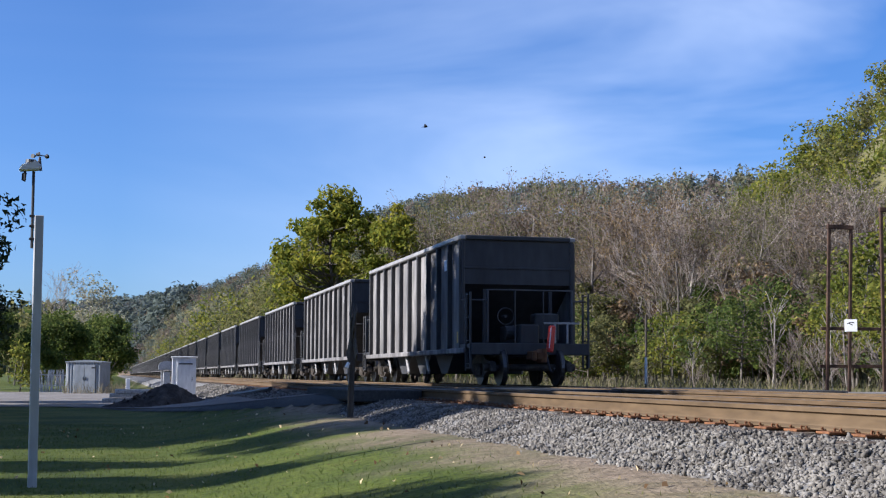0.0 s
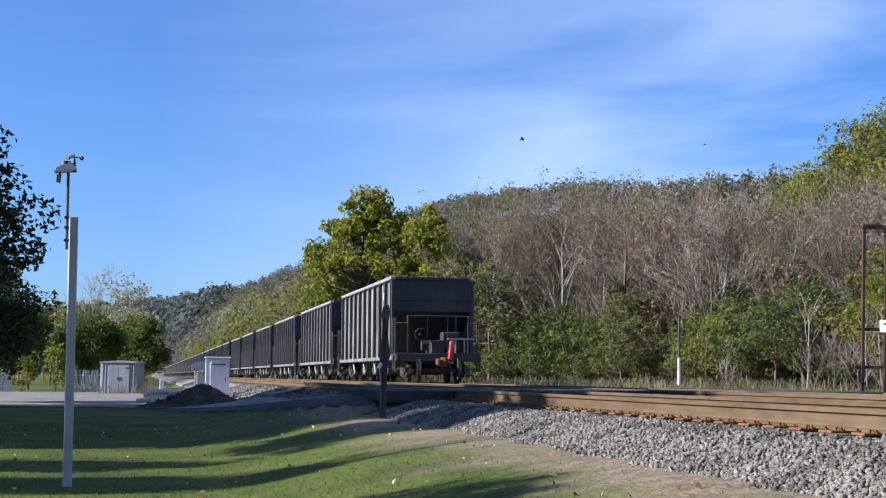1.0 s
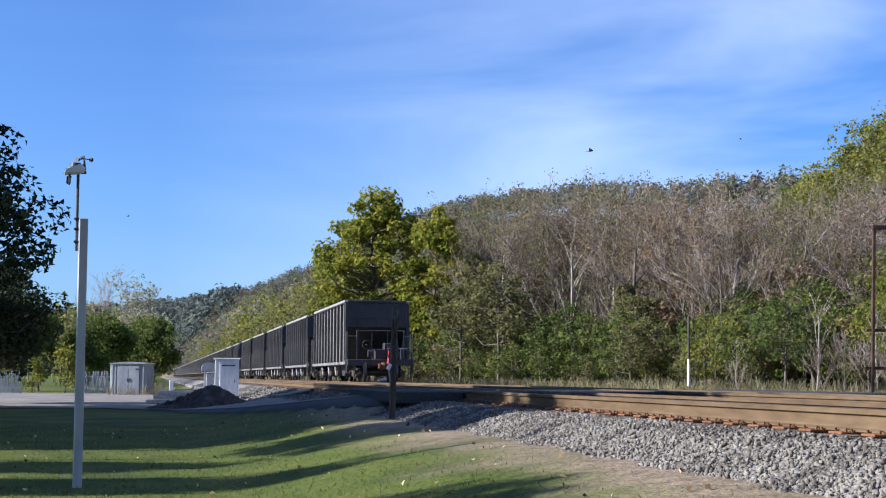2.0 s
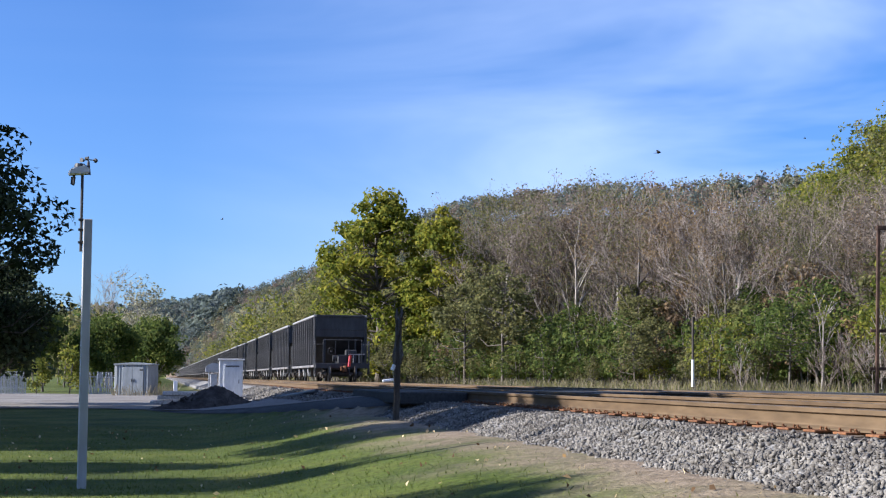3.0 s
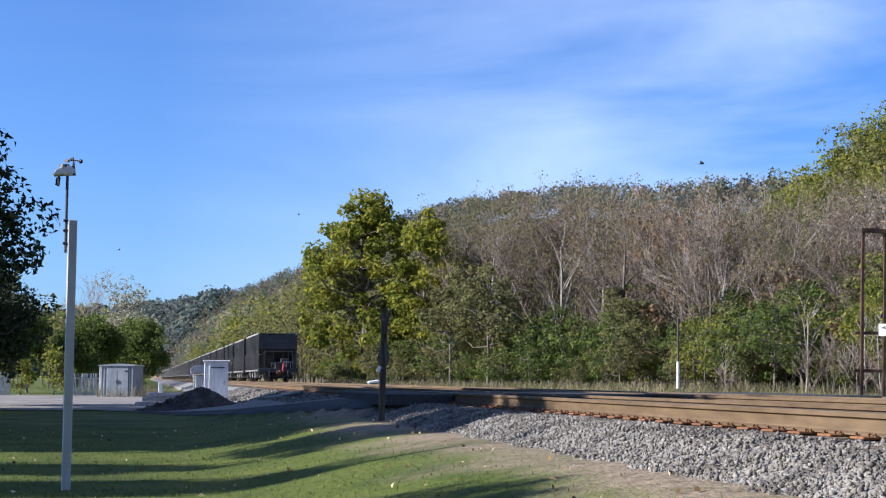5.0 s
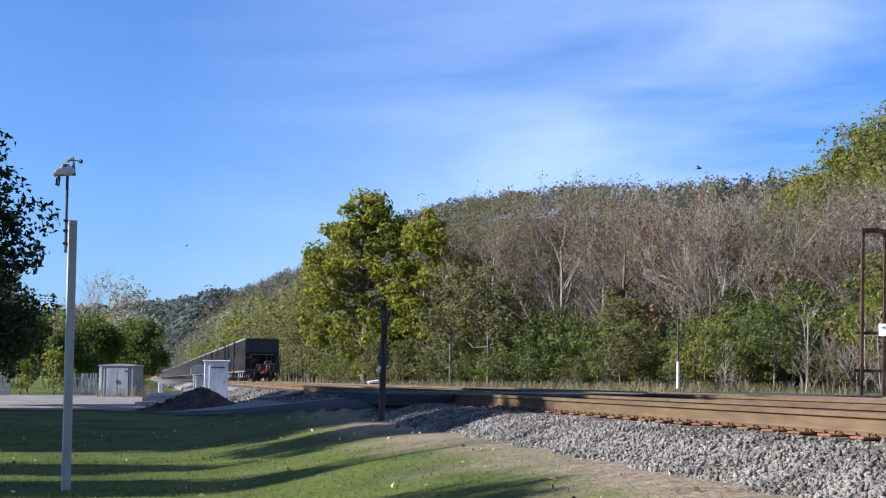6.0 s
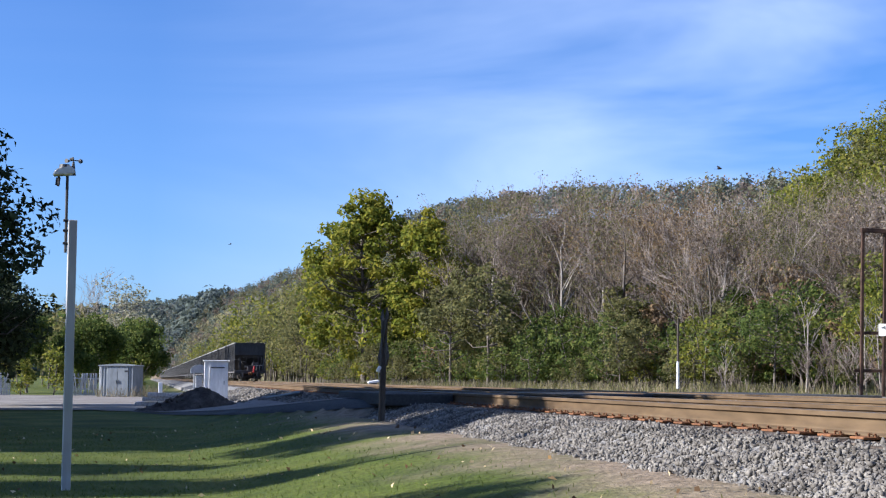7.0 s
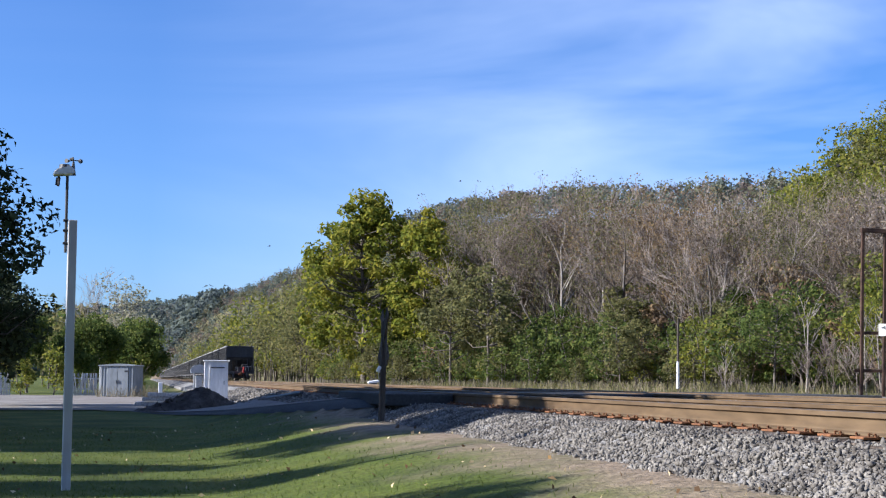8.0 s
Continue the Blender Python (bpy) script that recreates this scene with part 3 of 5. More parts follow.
def hopper_car(detailed=True):
    """An open-top coal hopper; its origin lies on the rail tops, mid-length. The end that trails is at -y."""
    c = thing("hopper_car", pose(0, 0, 0), "dusty grey open-top coal hopper car with vertical side ribs", "freight car", "coal train")
    h = LEN / 2
    for sx in (-1, 1):
        bm = bmesh.new()
        box(bm, (sx * (W2 - 0.14), 0, (TOP + SILL) / 2), (0.02, LEN, TOP - SILL - 0.1))
        side = part("side_sheet", bm, M_CAR_SIDE, c, "dusty grey side sheet streaked with dirt")
        # ribs are darker than the sheet: the shade on their faces is painted in
        rib = bmesh.new()
        box(rib, (0, 0, 0), (0.13, 0.10, TOP - SILL - 0.28), bevel=0.01)
        me = mesh_from("rib", rib, M_CAR)
        for i in range(PANELS + 1):
            y = -h + 0.07 + (LEN - 0.14) * i / PANELS
            share("rib", me, side, pose(sx * (W2 - 0.067), y, (TOP + SILL) / 2))
        ch = bmesh.new()
        box(ch, (sx * (W2 - 0.105), 0, TOP - 0.06), (0.21, LEN + 0.08, 0.12), bevel=0.02)
        part("top_chord", ch, M_CAR_TOP, c, "pale worn top chord")
        sl = bmesh.new()
        box(sl, (sx * (W2 - 0.07), 0, SILL + 0.07), (0.14, LEN + 1.0, 0.14), bevel=0.02)
        part("side_sill", sl, M_CAR_SIDE, c)
        if detailed:
            for i, zs in enumerate(((3.0, 3.5), (3.05, 3.45), (3.0, 3.4), (2.95, 3.42))):
                y = sx * -1 * (-h + 7.9 + i * 1.27)
                lt = bmesh.new()
                box(lt, (sx * (W2 - 0.126), y, sum(zs) / 2), (0.004, 0.34, zs[1] - zs[0]))
                part("lettering", lt, M_WHITEBAR, c, "faded white lettering")
            pl = bmesh.new()
            box(pl, (sx * (W2 - 0.126), -h + 1.95, 3.25), (0.006, 0.42, 0.30))
            part("placard", pl, M_WHITEPAINT, c, "small white placard")
            for y in (h - 0.9, h - 3.4, -h + 0.6):
                ye = bmesh.new()
                box(ye, (sx * (W2 - 0.126), y, 1.25), (0.004, 0.28, 0.30))
                part("stencil", ye, M_YELLOW, c, "yellow stencil mark")
    for sy in (-1, 1):
        y = sy * h
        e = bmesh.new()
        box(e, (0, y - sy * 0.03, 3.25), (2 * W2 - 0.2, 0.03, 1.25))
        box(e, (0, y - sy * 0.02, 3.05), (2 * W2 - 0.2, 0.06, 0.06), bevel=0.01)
        part("end_sheet", e, M_CAR_SHADED, c, "end sheet darkened in colour for its shade")
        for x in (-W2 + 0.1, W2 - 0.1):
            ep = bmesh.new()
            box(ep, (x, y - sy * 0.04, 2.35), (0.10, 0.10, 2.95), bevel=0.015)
            part("corner_post", ep, M_CAR_SHADED, c)
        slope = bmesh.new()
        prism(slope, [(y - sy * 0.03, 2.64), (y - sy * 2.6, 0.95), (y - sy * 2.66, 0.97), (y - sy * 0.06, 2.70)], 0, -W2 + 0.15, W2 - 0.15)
        part("slope_sheet", slope, M_CAR_SHADED, c)
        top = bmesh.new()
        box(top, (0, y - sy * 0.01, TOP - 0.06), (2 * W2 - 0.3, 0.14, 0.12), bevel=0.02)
        part("end_chord", top, M_CAR_SHADED, c)
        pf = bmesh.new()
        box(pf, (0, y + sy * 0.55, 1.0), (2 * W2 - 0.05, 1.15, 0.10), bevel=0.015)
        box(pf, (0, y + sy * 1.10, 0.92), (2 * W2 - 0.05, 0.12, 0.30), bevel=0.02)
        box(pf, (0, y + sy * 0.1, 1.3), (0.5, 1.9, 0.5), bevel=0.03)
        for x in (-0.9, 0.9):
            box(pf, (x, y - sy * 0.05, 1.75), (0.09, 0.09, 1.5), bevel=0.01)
        part("end_platform", pf, M_CAR_SHADED, c)
        cp = bmesh.new()
        box(cp, (0, y + sy * 1.45, 0.76), (0.22, 0.75, 0.22), bevel=0.03)
        box(cp, (0.02, y + sy * 1.86, 0.74), (0.27, 0.30, 0.34), (0, 0, 18), bevel=0.09)
        rod(cp, (0.08, y + sy * 1.98, 0.58), (0.08, y + sy * 1.98, 0.92), 0.07, sides=10)
        box(cp, (-0.16, y + sy * 1.96, 0.74), (0.10, 0.22, 0.26), (0, 0, -14), bevel=0.03)
        part("coupler", cp, M_COUPLER, c, "rusty brown coupler")
        if detailed:
            for sx in (-1, 1):
                ld = bmesh.new()
                ladder(ld, sx * (W2 - 0.02), y + sy * 0.85, 0.45, 2.35, 0.42, 1)
                rod(ld, (sx * (W2 - 0.05), y, 2.2), (sx * (W2 - 0.05), y + sy * 0.7, 2.2), 0.016, sides=6)
                part("ladder", ld, M_CAR, c)
                st = bmesh.new()
                for dy in (0.68, 1.02):
                    box(st, (sx * (W2 - 0.05), y + sy * dy, 0.68), (0.03, 0.04, 0.5))
                box(st, (sx * (W2 - 0.05), y + sy * 0.85, 0.44), (0.06, 0.40, 0.03), bevel=0.005)
                part("step", st, M_CAR, c)
                gi = bmesh.new()
                box(gi, (sx * 1.12, y + sy * 1.08, 1.75), (0.05, 0.05, 1.35), bevel=0.008)
                rod(gi, (sx * 1.12, y + sy * 1.08, 2.15), (sx * (W2 - 0.05), y + sy * 0.95, 2.15), 0.022, sides=6)
                part("grab_iron", gi, M_CAR, c)
            rl = bmesh.new()
            rod(rl, (-1.12, y + sy * 1.08, 2.41), (1.12, y + sy * 1.08, 2.41), 0.02, sides=6)
            for x in (-0.4, 0.35):
                rod(rl, (x, y + sy * 1.08, 1.05), (x, y + sy * 1.08, 2.41), 0.016, sides=6)
            part("end_railing", rl, M_CAR, c)
            bw = bmesh.new()
            ring(bw, (-0.62, y + sy * 0.98, 1.75), 0.21, 0.016)
            rod(bw, (-0.62, y + sy * 0.75, 1.75), (-0.62, y + sy * 0.98, 1.75), 0.04, sides=8)
            part("brake_wheel", bw, M_CAR_SHADED, c)
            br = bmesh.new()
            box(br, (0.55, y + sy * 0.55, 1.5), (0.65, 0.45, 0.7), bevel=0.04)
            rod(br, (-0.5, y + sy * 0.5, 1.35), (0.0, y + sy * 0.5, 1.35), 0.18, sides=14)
            part("brake_gear", br, M_CAR_SHADED, c)
            ho = bmesh.new()
            for k in range(6):
                a0, a1 = k / 6, (k + 1) / 6
                rod(ho, (0.35 + 0.1 * a0, y + sy * (1.3 + 0.35 * a0), 0.8 - 0.45 * math.sin(a0 * 2.2)), (0.35 + 0.1 * a1, y + sy * (1.3 + 0.35 * a1), 0.8 - 0.45 * math.sin(a1 * 2.2)), 0.028, sides=6)
            part("air_hose", ho, M_BLACKMETAL, c)
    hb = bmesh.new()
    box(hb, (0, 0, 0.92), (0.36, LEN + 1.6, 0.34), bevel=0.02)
    part("centre_sill", hb, M_CAR_SHADED, c)
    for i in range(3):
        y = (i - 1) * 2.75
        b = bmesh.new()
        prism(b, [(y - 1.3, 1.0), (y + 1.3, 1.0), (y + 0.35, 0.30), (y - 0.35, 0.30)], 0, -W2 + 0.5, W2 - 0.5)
        bay = part("hopper_bay", b, M_CAR_SHADED, c)
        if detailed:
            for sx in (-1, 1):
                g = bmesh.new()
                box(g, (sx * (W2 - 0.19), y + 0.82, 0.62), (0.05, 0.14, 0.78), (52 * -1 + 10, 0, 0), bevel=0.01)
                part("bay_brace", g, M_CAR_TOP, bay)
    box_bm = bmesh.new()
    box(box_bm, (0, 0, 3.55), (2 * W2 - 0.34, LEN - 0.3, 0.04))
    part("coal_bed", box_bm, M_CAR_SHADED, c)
    wheels = truck(c, -h - 0.1) + truck(c, h + 0.1)
    return c, wheels


def end_marker(car):
    """The red end-of-train device on the last coupler."""
    y = -LEN / 2 - 1.75
    b = bmesh.new()
    box(b, (0.33, y, 1.17), (0.14, 0.22, 0.66), (0, 6, 0), bevel=0.03)
    d = part("end_marker", b, M_RED, car, "red end-of-train marker box")
    s = bmesh.new()
    box(s, (0.275, y - 0.112, 1.19), (0.022, 0.006, 0.52), (0, 6, 0))
    part("reflective_strip", s, M_WHITEPAINT, d, "pale reflective strip")
    f = bmesh.new()
    for x in (0.62, 0.95):
        box(f, (x, y + 0.55, 1.32), (0.05, 0.05, 0.5), bevel=0.006)
    box(f, (0.8, y + 0.55, 1.58), (0.95, 0.05, 0.05), bevel=0.006)
    part("cut_lever_bracket", f, M_CAR_TOP, car, "pale steel bracket")


CARS = []
first, first_wheels = hopper_car(True)
far_proto, _ = hopper_car(False)
TRAIN_S, SPEED = 33.95, 15.08
CARS.append(first)
for k in range(1, 11):
    CARS.append(copy_thing(first, pose(0, 0, 0)))
CARS.append(far_proto)
for k in range(12, 44):
    CARS.append(copy_thing(far_proto, pose(0, 0, 0)))
end_marker(first)
tagged(first, "last dusty grey open-top coal hopper car, with a red end marker", "freight car")
for k, c in enumerate(CARS):
    c.matrix_basis = pose(TRACKS[1], TRAIN_S + LEN / 2 + k * PITCH, RAIL)


# ---- plants ----
def sprout(rng, height, spread, levels, kids, trunk_r, lean=0.05, first=0.3, limb=0.52):
    """Branch segments (a, b, r0, r1) and twig tips of a tree that grows from the origin."""
    segs, tips = [], []

    def grow(p, d, length, r, level):
        n = 4 if level == 0 else 3
        q, here = Vector(p), []
        for i in range(n):
            d = (d + Vector((rng.uniform(-1, 1), rng.uniform(-1, 1), rng.uniform(-0.3, 0.6))) * (0.06 if level == 0 else 0.17)).normalized()
            e = q + d * (length / n)
            r1 = r * (1 - 0.16 if level == 0 else 0.74)
            segs.append((q.copy(), e.copy(), r, r1))
            here.append((q.copy(), e.copy(), d.copy(), r1))
            q, r = e, r1
        if level >= levels:
            tips.append((q, d))
            return
        for k in range(kids[level]):
            f = first + (1 - first) * (k + rng.random()) / kids[level] if level == 0 else 0.35 + 0.65 * (k + rng.random()) / kids[level]
            a, b, dd, rr = here[min(n - 1, int(f * n))]
            at = a.lerp(b, f * n - int(f * n) if f < 1 else 1)
            ang = rng.uniform(0, 6.283)
            side = Vector((math.cos(ang), math.sin(ang), 0))
            side = (side - dd * side.dot(dd)).normalized()
            nd = (dd * rng.uniform(0.45, 0.9) + side * spread * rng.uniform(0.7, 1.25) + Vector((0, 0, 0.15))).normalized()
            taper = 1.15 - 0.55 * f if level == 0 else 1.0
            grow(at, nd, length * (limb if level == 0 else 0.60) * rng.uniform(0.75, 1.2) * taper, max(rr * 0.6, 0.006), level + 1)
        tips.append((q, d))

    grow(Vector((0, 0, -0.1)), Vector((rng.uniform(-lean, lean), rng.uniform(-lean, lean), 1)).normalized(), height, trunk_r, 0)
    return segs, tips


def tubes(segs, sides=5):
    A = np.array([s[0][:] for s in segs])
    B = np.array([s[1][:] for s in segs])
    r0 = np.array([s[2] for s in segs])
    r1 = np.array([s[3] for s in segs])
    D = B - A
    D /= np.linalg.norm(D, axis=1, keepdims=True) + 1e-9
    U = np.cross(D, np.where(np.abs(D[:, 2:3]) > 0.9, [[1.0, 0, 0]], [[0, 0, 1.0]]))
    U /= np.linalg.norm(U, axis=1, keepdims=True)
    W = np.cross(D, U)
    a = np.arange(sides) * 2 * math.pi / sides
    ring = U[:, None] * np.cos(a)[None, :, None] + W[:, None] * np.sin(a)[None, :, None]
    V = np.concatenate([A[:, None] + ring * r0[:, None, None], B[:, None] + ring * r1[:, None, None]], 1)
    i = np.arange(sides)
    j = (i + 1) % sides
    f = np.stack([i, j, j + sides, i + sides], -1)
    F = f[None] + 2 * sides * np.arange(len(segs))[:, None, None]
    return V.reshape(-1, 3), F.reshape(-1, 4)


def leaves_at(P, size, rng, droop=0.3, corners=3):
    """Leaves of three or four corners, each at a random tilt, at the points P."""
    n = len(P)
    N = rng.normal(size=(n, 3))
    N[:, 2] += 0.5
    N /= np.linalg.norm(N, axis=1, keepdims=True)
    T = np.cross(N, rng.normal(size=(n, 3)))
    T /= np.linalg.norm(T, axis=1, keepdims=True) + 1e-9
    B = np.cross(N, T)
    s = size * rng.uniform(0.55, 1.4, (n, 1))
    fold = N * s * droop
    if corners == 3:
        V = np.stack([P - T * s, P - B * s * 0.75 + T * s * 0.4, P + B * s * 0.75 + T * s * 0.55], 1)
        return V.reshape(-1, 3), np.arange(3 * n).reshape(-1, 3)
    V = np.stack([P - T * s, P - B * s * 0.62 + fold, P + T * s, P + B * s * 0.62 + fold * 0.4], 1)
    return V.reshape(-1, 3), np.arange(4 * n).reshape(-1, 4)


def clumps(centres, radius, per, rng, squash=0.75):
    """Points in lumpy shells round the centres."""
    C = np.repeat(np.asarray(centres), per, 0)
    d = rng.normal(size=C.shape)
    d /= np.linalg.norm(d, axis=1, keepdims=True)
    r = radius * rng.uniform(0.25, 1.0, (len(C), 1)) ** 0.55
    d[:, 2] *= squash
    return C + d * r


def tree(name, seed, height, spread, levels, kids, trunk_r, bark, leaf, per, leaf_size, clump, label, category="tree", first=0.3, group="", sides=5, twig=None, keep=1.0, trunk_frac=0.8, limb=0.52):
    """A tapered trunk with limbs under one empty, and a crown of leaves round the twig ends."""
    rng, nrg = random.Random(seed), np.random.default_rng(seed)
    t = thing(name, pose(0, 0, 0), label, category, group)
    segs, tips = sprout(rng, height * trunk_frac, spread, levels, kids, trunk_r, first=first, limb=limb)
    thick = [s for s in segs if s[2] > 0.03] or segs[:4]
    thin = [s for s in segs if s[2] <= 0.03]
    V, F = tubes(thick, sides)
    ob = new("trunk", quads_mesh("trunk", V, F, bark, True))
    ob.parent = t
    if thin:
        V, F = tubes([(a, b, max(r0, 0.015), max(r1, 0.012)) for a, b, r0, r1 in thin], 3)
        ob = new("brushwood", quads_mesh("brushwood", V, F, twig or bark))
        ob.parent = t
        tagged(ob, kind="stuff")
    if leaf:
        pts = [p[0][:] for p in tips if rng.random() < keep]
        V, F = leaves_at(clumps(pts, clump, per, nrg), leaf_size, nrg)
        ob = new("crown", quads_mesh("crown", V, F, leaf))
        ob.parent = t
    return t


def lumps(nrg, n, width, height, base, taper=0.35, hollow=0.4):
    """Clump centres that fill a lobed crown: width across, from base up to height."""
    lobes = nrg.normal(size=(7, 3))
    lobes /= np.linalg.norm(lobes, axis=1, keepdims=True)
    d = nrg.normal(size=(n, 3))
    d /= np.linalg.norm(d, axis=1, keepdims=True)
    reach = 0.72 + 0.34 * np.clip((d @ lobes.T).max(1), 0, 1) ** 3
    r = reach * (hollow + (1 - hollow) * nrg.uniform(0, 1, n) ** 0.6)
    P = d * r[:, None]
    P[:, :2] *= (width / 2) * (1 - taper * P[:, 2:3])
    P[:, 2] = base + (height - base) * (P[:, 2] * 0.5 + 0.5)
    return P


def foliage(centres, radius, per, size, nrg, squash=0.7, corners=3):
    """Leaves on the outsides of clumps, facing outwards and up, of three or four corners."""
    n = len(centres) * per
    C = np.repeat(np.asarray(centres), per, 0)
    rad = np.repeat(radius * nrg.uniform(0.6, 1.25, len(centres)), per)[:, None]
    d = nrg.normal(size=(n, 3))
    d /= np.linalg.norm(d, axis=1, keepdims=True)
    P = C + d * rad * (nrg.uniform(0.2, 1, (n, 1)) ** 0.4) * np.array([1, 1, squash])
    N = d * 0.9 + nrg.normal(size=(n, 3)) * 0.55 + np.array([0, 0, 0.45])
    N /= np.linalg.norm(N, axis=1, keepdims=True)
    T = np.cross(N, nrg.normal(size=(n, 3)))
    T /= np.linalg.norm(T, axis=1, keepdims=True) + 1e-9
    B = np.cross(N, T)
    s = size * nrg.uniform(0.6, 1.4, (n, 1))
    if corners == 3:
        V = np.stack([P - T * s, P - B * s * 0.75 + T * s * 0.4, P + B * s * 0.75 + T * s * 0.55], 1)
    else:
        V = np.stack([P - T * s, P - B * s * 0.62 + N * s * 0.25, P + T * s, P + B * s * 0.62 + N * s * 0.1], 1)
    return V.reshape(-1, 3), np.arange(corners * n).reshape(-1, corners)


def broadleaf(name, seed, height, width, base, trunk_r, bark, leaf, n, clump, per, size, label, category="tree", group="", taper=0.35, stems=1, hollow=0.4):
    """A leafy tree: a tapered trunk, a limb to each leaf clump, and a lobed crown with gaps."""
    nrg = np.random.default_rng(seed)
    t = thing(name, pose(0, 0, 0), label, category, group)
    C = lumps(nrg, n, width, height - clump * 0.6, base + clump * 0.5, taper, hollow)
    segs, stem_pts = [], []
    for k in range(stems):
        off = nrg.normal(0, 0.12 * (stems > 1), 2)
        p = Vector((off[0], off[1], -0.15))
        way = nrg.normal(0, 0.05 + 0.12 * (stems > 1), 2)
        m = 6
        for i in range(m):
            q = p + Vector((way[0] + nrg.normal(0, 0.05), way[1] + nrg.normal(0, 0.05), 1)) * (height * 0.86 / m)
            segs.append((p, q, trunk_r * (1 - 0.14 * i), trunk_r * (1 - 0.14 * (i + 1))))
            stem_pts += [p.lerp(q, f) for f in (0.0, 0.33, 0.66)]
            p = q
    S = np.array([p[:] for p in stem_pts])
    for c in C:
        low = S[:, 2] < c[2] - 0.25 * np.hypot(c[0], c[1])
        if not low.any() or c[2] < 0.3 * height:
            continue
        cand = S[low]
        a = Vector(cand[np.argmin(np.linalg.norm(cand - c, axis=1))])
        c = Vector(c)
        mid = a.lerp(c, 0.5) + Vector(nrg.normal(0, 0.08, 3)) * (c - a).length + Vector((0, 0, -0.05 * (c - a).length))
        r = min(trunk_r * 0.45, 0.012 + 0.014 * (c - a).length)
        segs += [(a, mid, r, r * 0.65), (mid, c, r * 0.65, 0.008)]
    V, F = tubes(segs, 5)
    ob = new("trunk", quads_mesh("trunk", V, F, bark, True))
    ob.parent = t
    V, F = foliage(C, clump, per, size, nrg)
    ob = new("crown", quads_mesh("crown", V, F, leaf))
    ob.parent = t
    return t


def plant(proto, spots, rng, lo=0.85, hi=1.15):
    """The proto at the first spot and copies of it at the others; each spot x, y, scale."""
    for i, (x, y, s) in enumerate(spots):
        k = s * rng.uniform(lo, hi)
        m = pose(x, y, float(land(x, y)) - 0.05, 0, 0, rng.uniform(0, 360))
        ob = proto if i == 0 else copy_thing(proto, m)
        ob.matrix_basis = m
        ob.scale = (k * rng.uniform(0.92, 1.08), k * rng.uniform(0.92, 1.08), k)


PR = random.Random(21)

# the two tall yellow-green trees beyond the crossing
maple = broadleaf("maple_tree", 3, 16.6, 9.4, 0.6, 0.24, M_BARK, L_MAPLE, 165, 0.85, 95, 0.17, "tall maple turning yellow-green beside the railway", taper=0.34, hollow=0.5)
maple.matrix_basis = pose(17.7, 112, 0.6, 0, 0, 20)
maple.scale = (1.12, 1.12, 1.16)
maple_b = broadleaf("maple_tree", 8, 15.4, 6.0, 2.0, 0.2, M_BARK, L_MAPLE, 90, 0.85, 95, 0.17, "yellow-green maple behind the tallest tree", taper=0.1)
maple_b.matrix_basis = pose(21.5, 105, 0.6, 0, 0, 80)
maple_b.scale = (1.0, 1.0, 0.98)

# the belt of half-bare trees
bare = [tree("bare_tree", 30 + k, 11.4 + k * 0.4, 0.46, 4, (10, 4, 4, 2), 0.15, M_BARK if k == 0 else M_PALEBARK, (L_BROWN, L_MAUVE, L_OLIVE, L_OLIVE)[k], 8, 0.075, 0.5,
             "grey half-bare tree with a few withered leaves", group="bare trees along the track", first=0.16, sides=4, twig=M_TWIG, keep=0.8, limb=0.55) for k in range(4)]
spots = [[] for _ in range(4)]
for i in range(58):
    f = (i + PR.random()) / 58
    x = 23.5 + 13.0 * f + PR.uniform(-1, 9)
    y = 104 - 46 * f + PR.uniform(-3, 11)
    spots[i % 4 if i % 8 != 7 else 1].append((x, y, (1.10 - 0.32 * f) * PR.uniform(0.86, 1.02)))
for p, s in zip(bare, spots):
    plant(p, s, PR, 0.93, 1.05)

# leafy trees among and beside them
leafy = [broadleaf("tree", 50 + k, 9.0, 5.4, 1.0, 0.13, M_BARK, (L_GREEN, L_LIME, L_OLIVE, L_BROWN)[k], 60, 0.75, 42, 0.135,
                   ("green leafy tree among bare ones", "yellow-green leafy tree at the wood's edge", "olive tree at the foot of the hill", "russet tree among bare ones")[k], stems=1 + k % 2, hollow=0.55) for k in range(4)]
spots = [[], [], [], []]
for i in range(26):
    f = PR.random()
    spots[(0, 2, 3, 2)[i % 4]].append((21.5 + 13.0 * f + PR.uniform(0, 6), 104 - 46 * f + PR.uniform(-3, 6), PR.uniform(0.5, 0.95)))
spots[2] += [(20.6, 92, 0.98), (22.3, 88, 0.9), (24.2, 98, 1.05)]
for i in range(26):
    spots[(1, 2, 1, 0)[i % 4]].append((PR.uniform(37, 52), PR.uniform(47, 72), PR.uniform(0.75, 1.1)))
spots[1] += [(30.5, 51.5, 0.72), (33.5, 53.5, 1.0), (28.6, 45.5, 0.55), (37.0, 50.0, 1.2), (27.2, 41.8, 0.62)]
spots[0] += [(29.0, 56.5, 0.68), (26.8, 55.0, 0.5), (31.0, 46.0, 0.6)]
for p, s in zip(leafy, spots):
    plant(p, s, PR)
shrub = [broadleaf("shrub", 60 + k, 3.2, 3.0, 0.05, 0.04, M_BARK, (L_GREEN, L_LIME, L_OLIVE, L_BROWN)[k], 34, 0.42, 34, 0.08,
                   ("green shrub at the wood's edge", "yellow-green shrub at the wood's edge", "olive shrub beside the railway", "russet shrub at the wood's edge")[k], "shrub", stems=3) for k in range(4)]
spots = [[] for _ in range(4)]
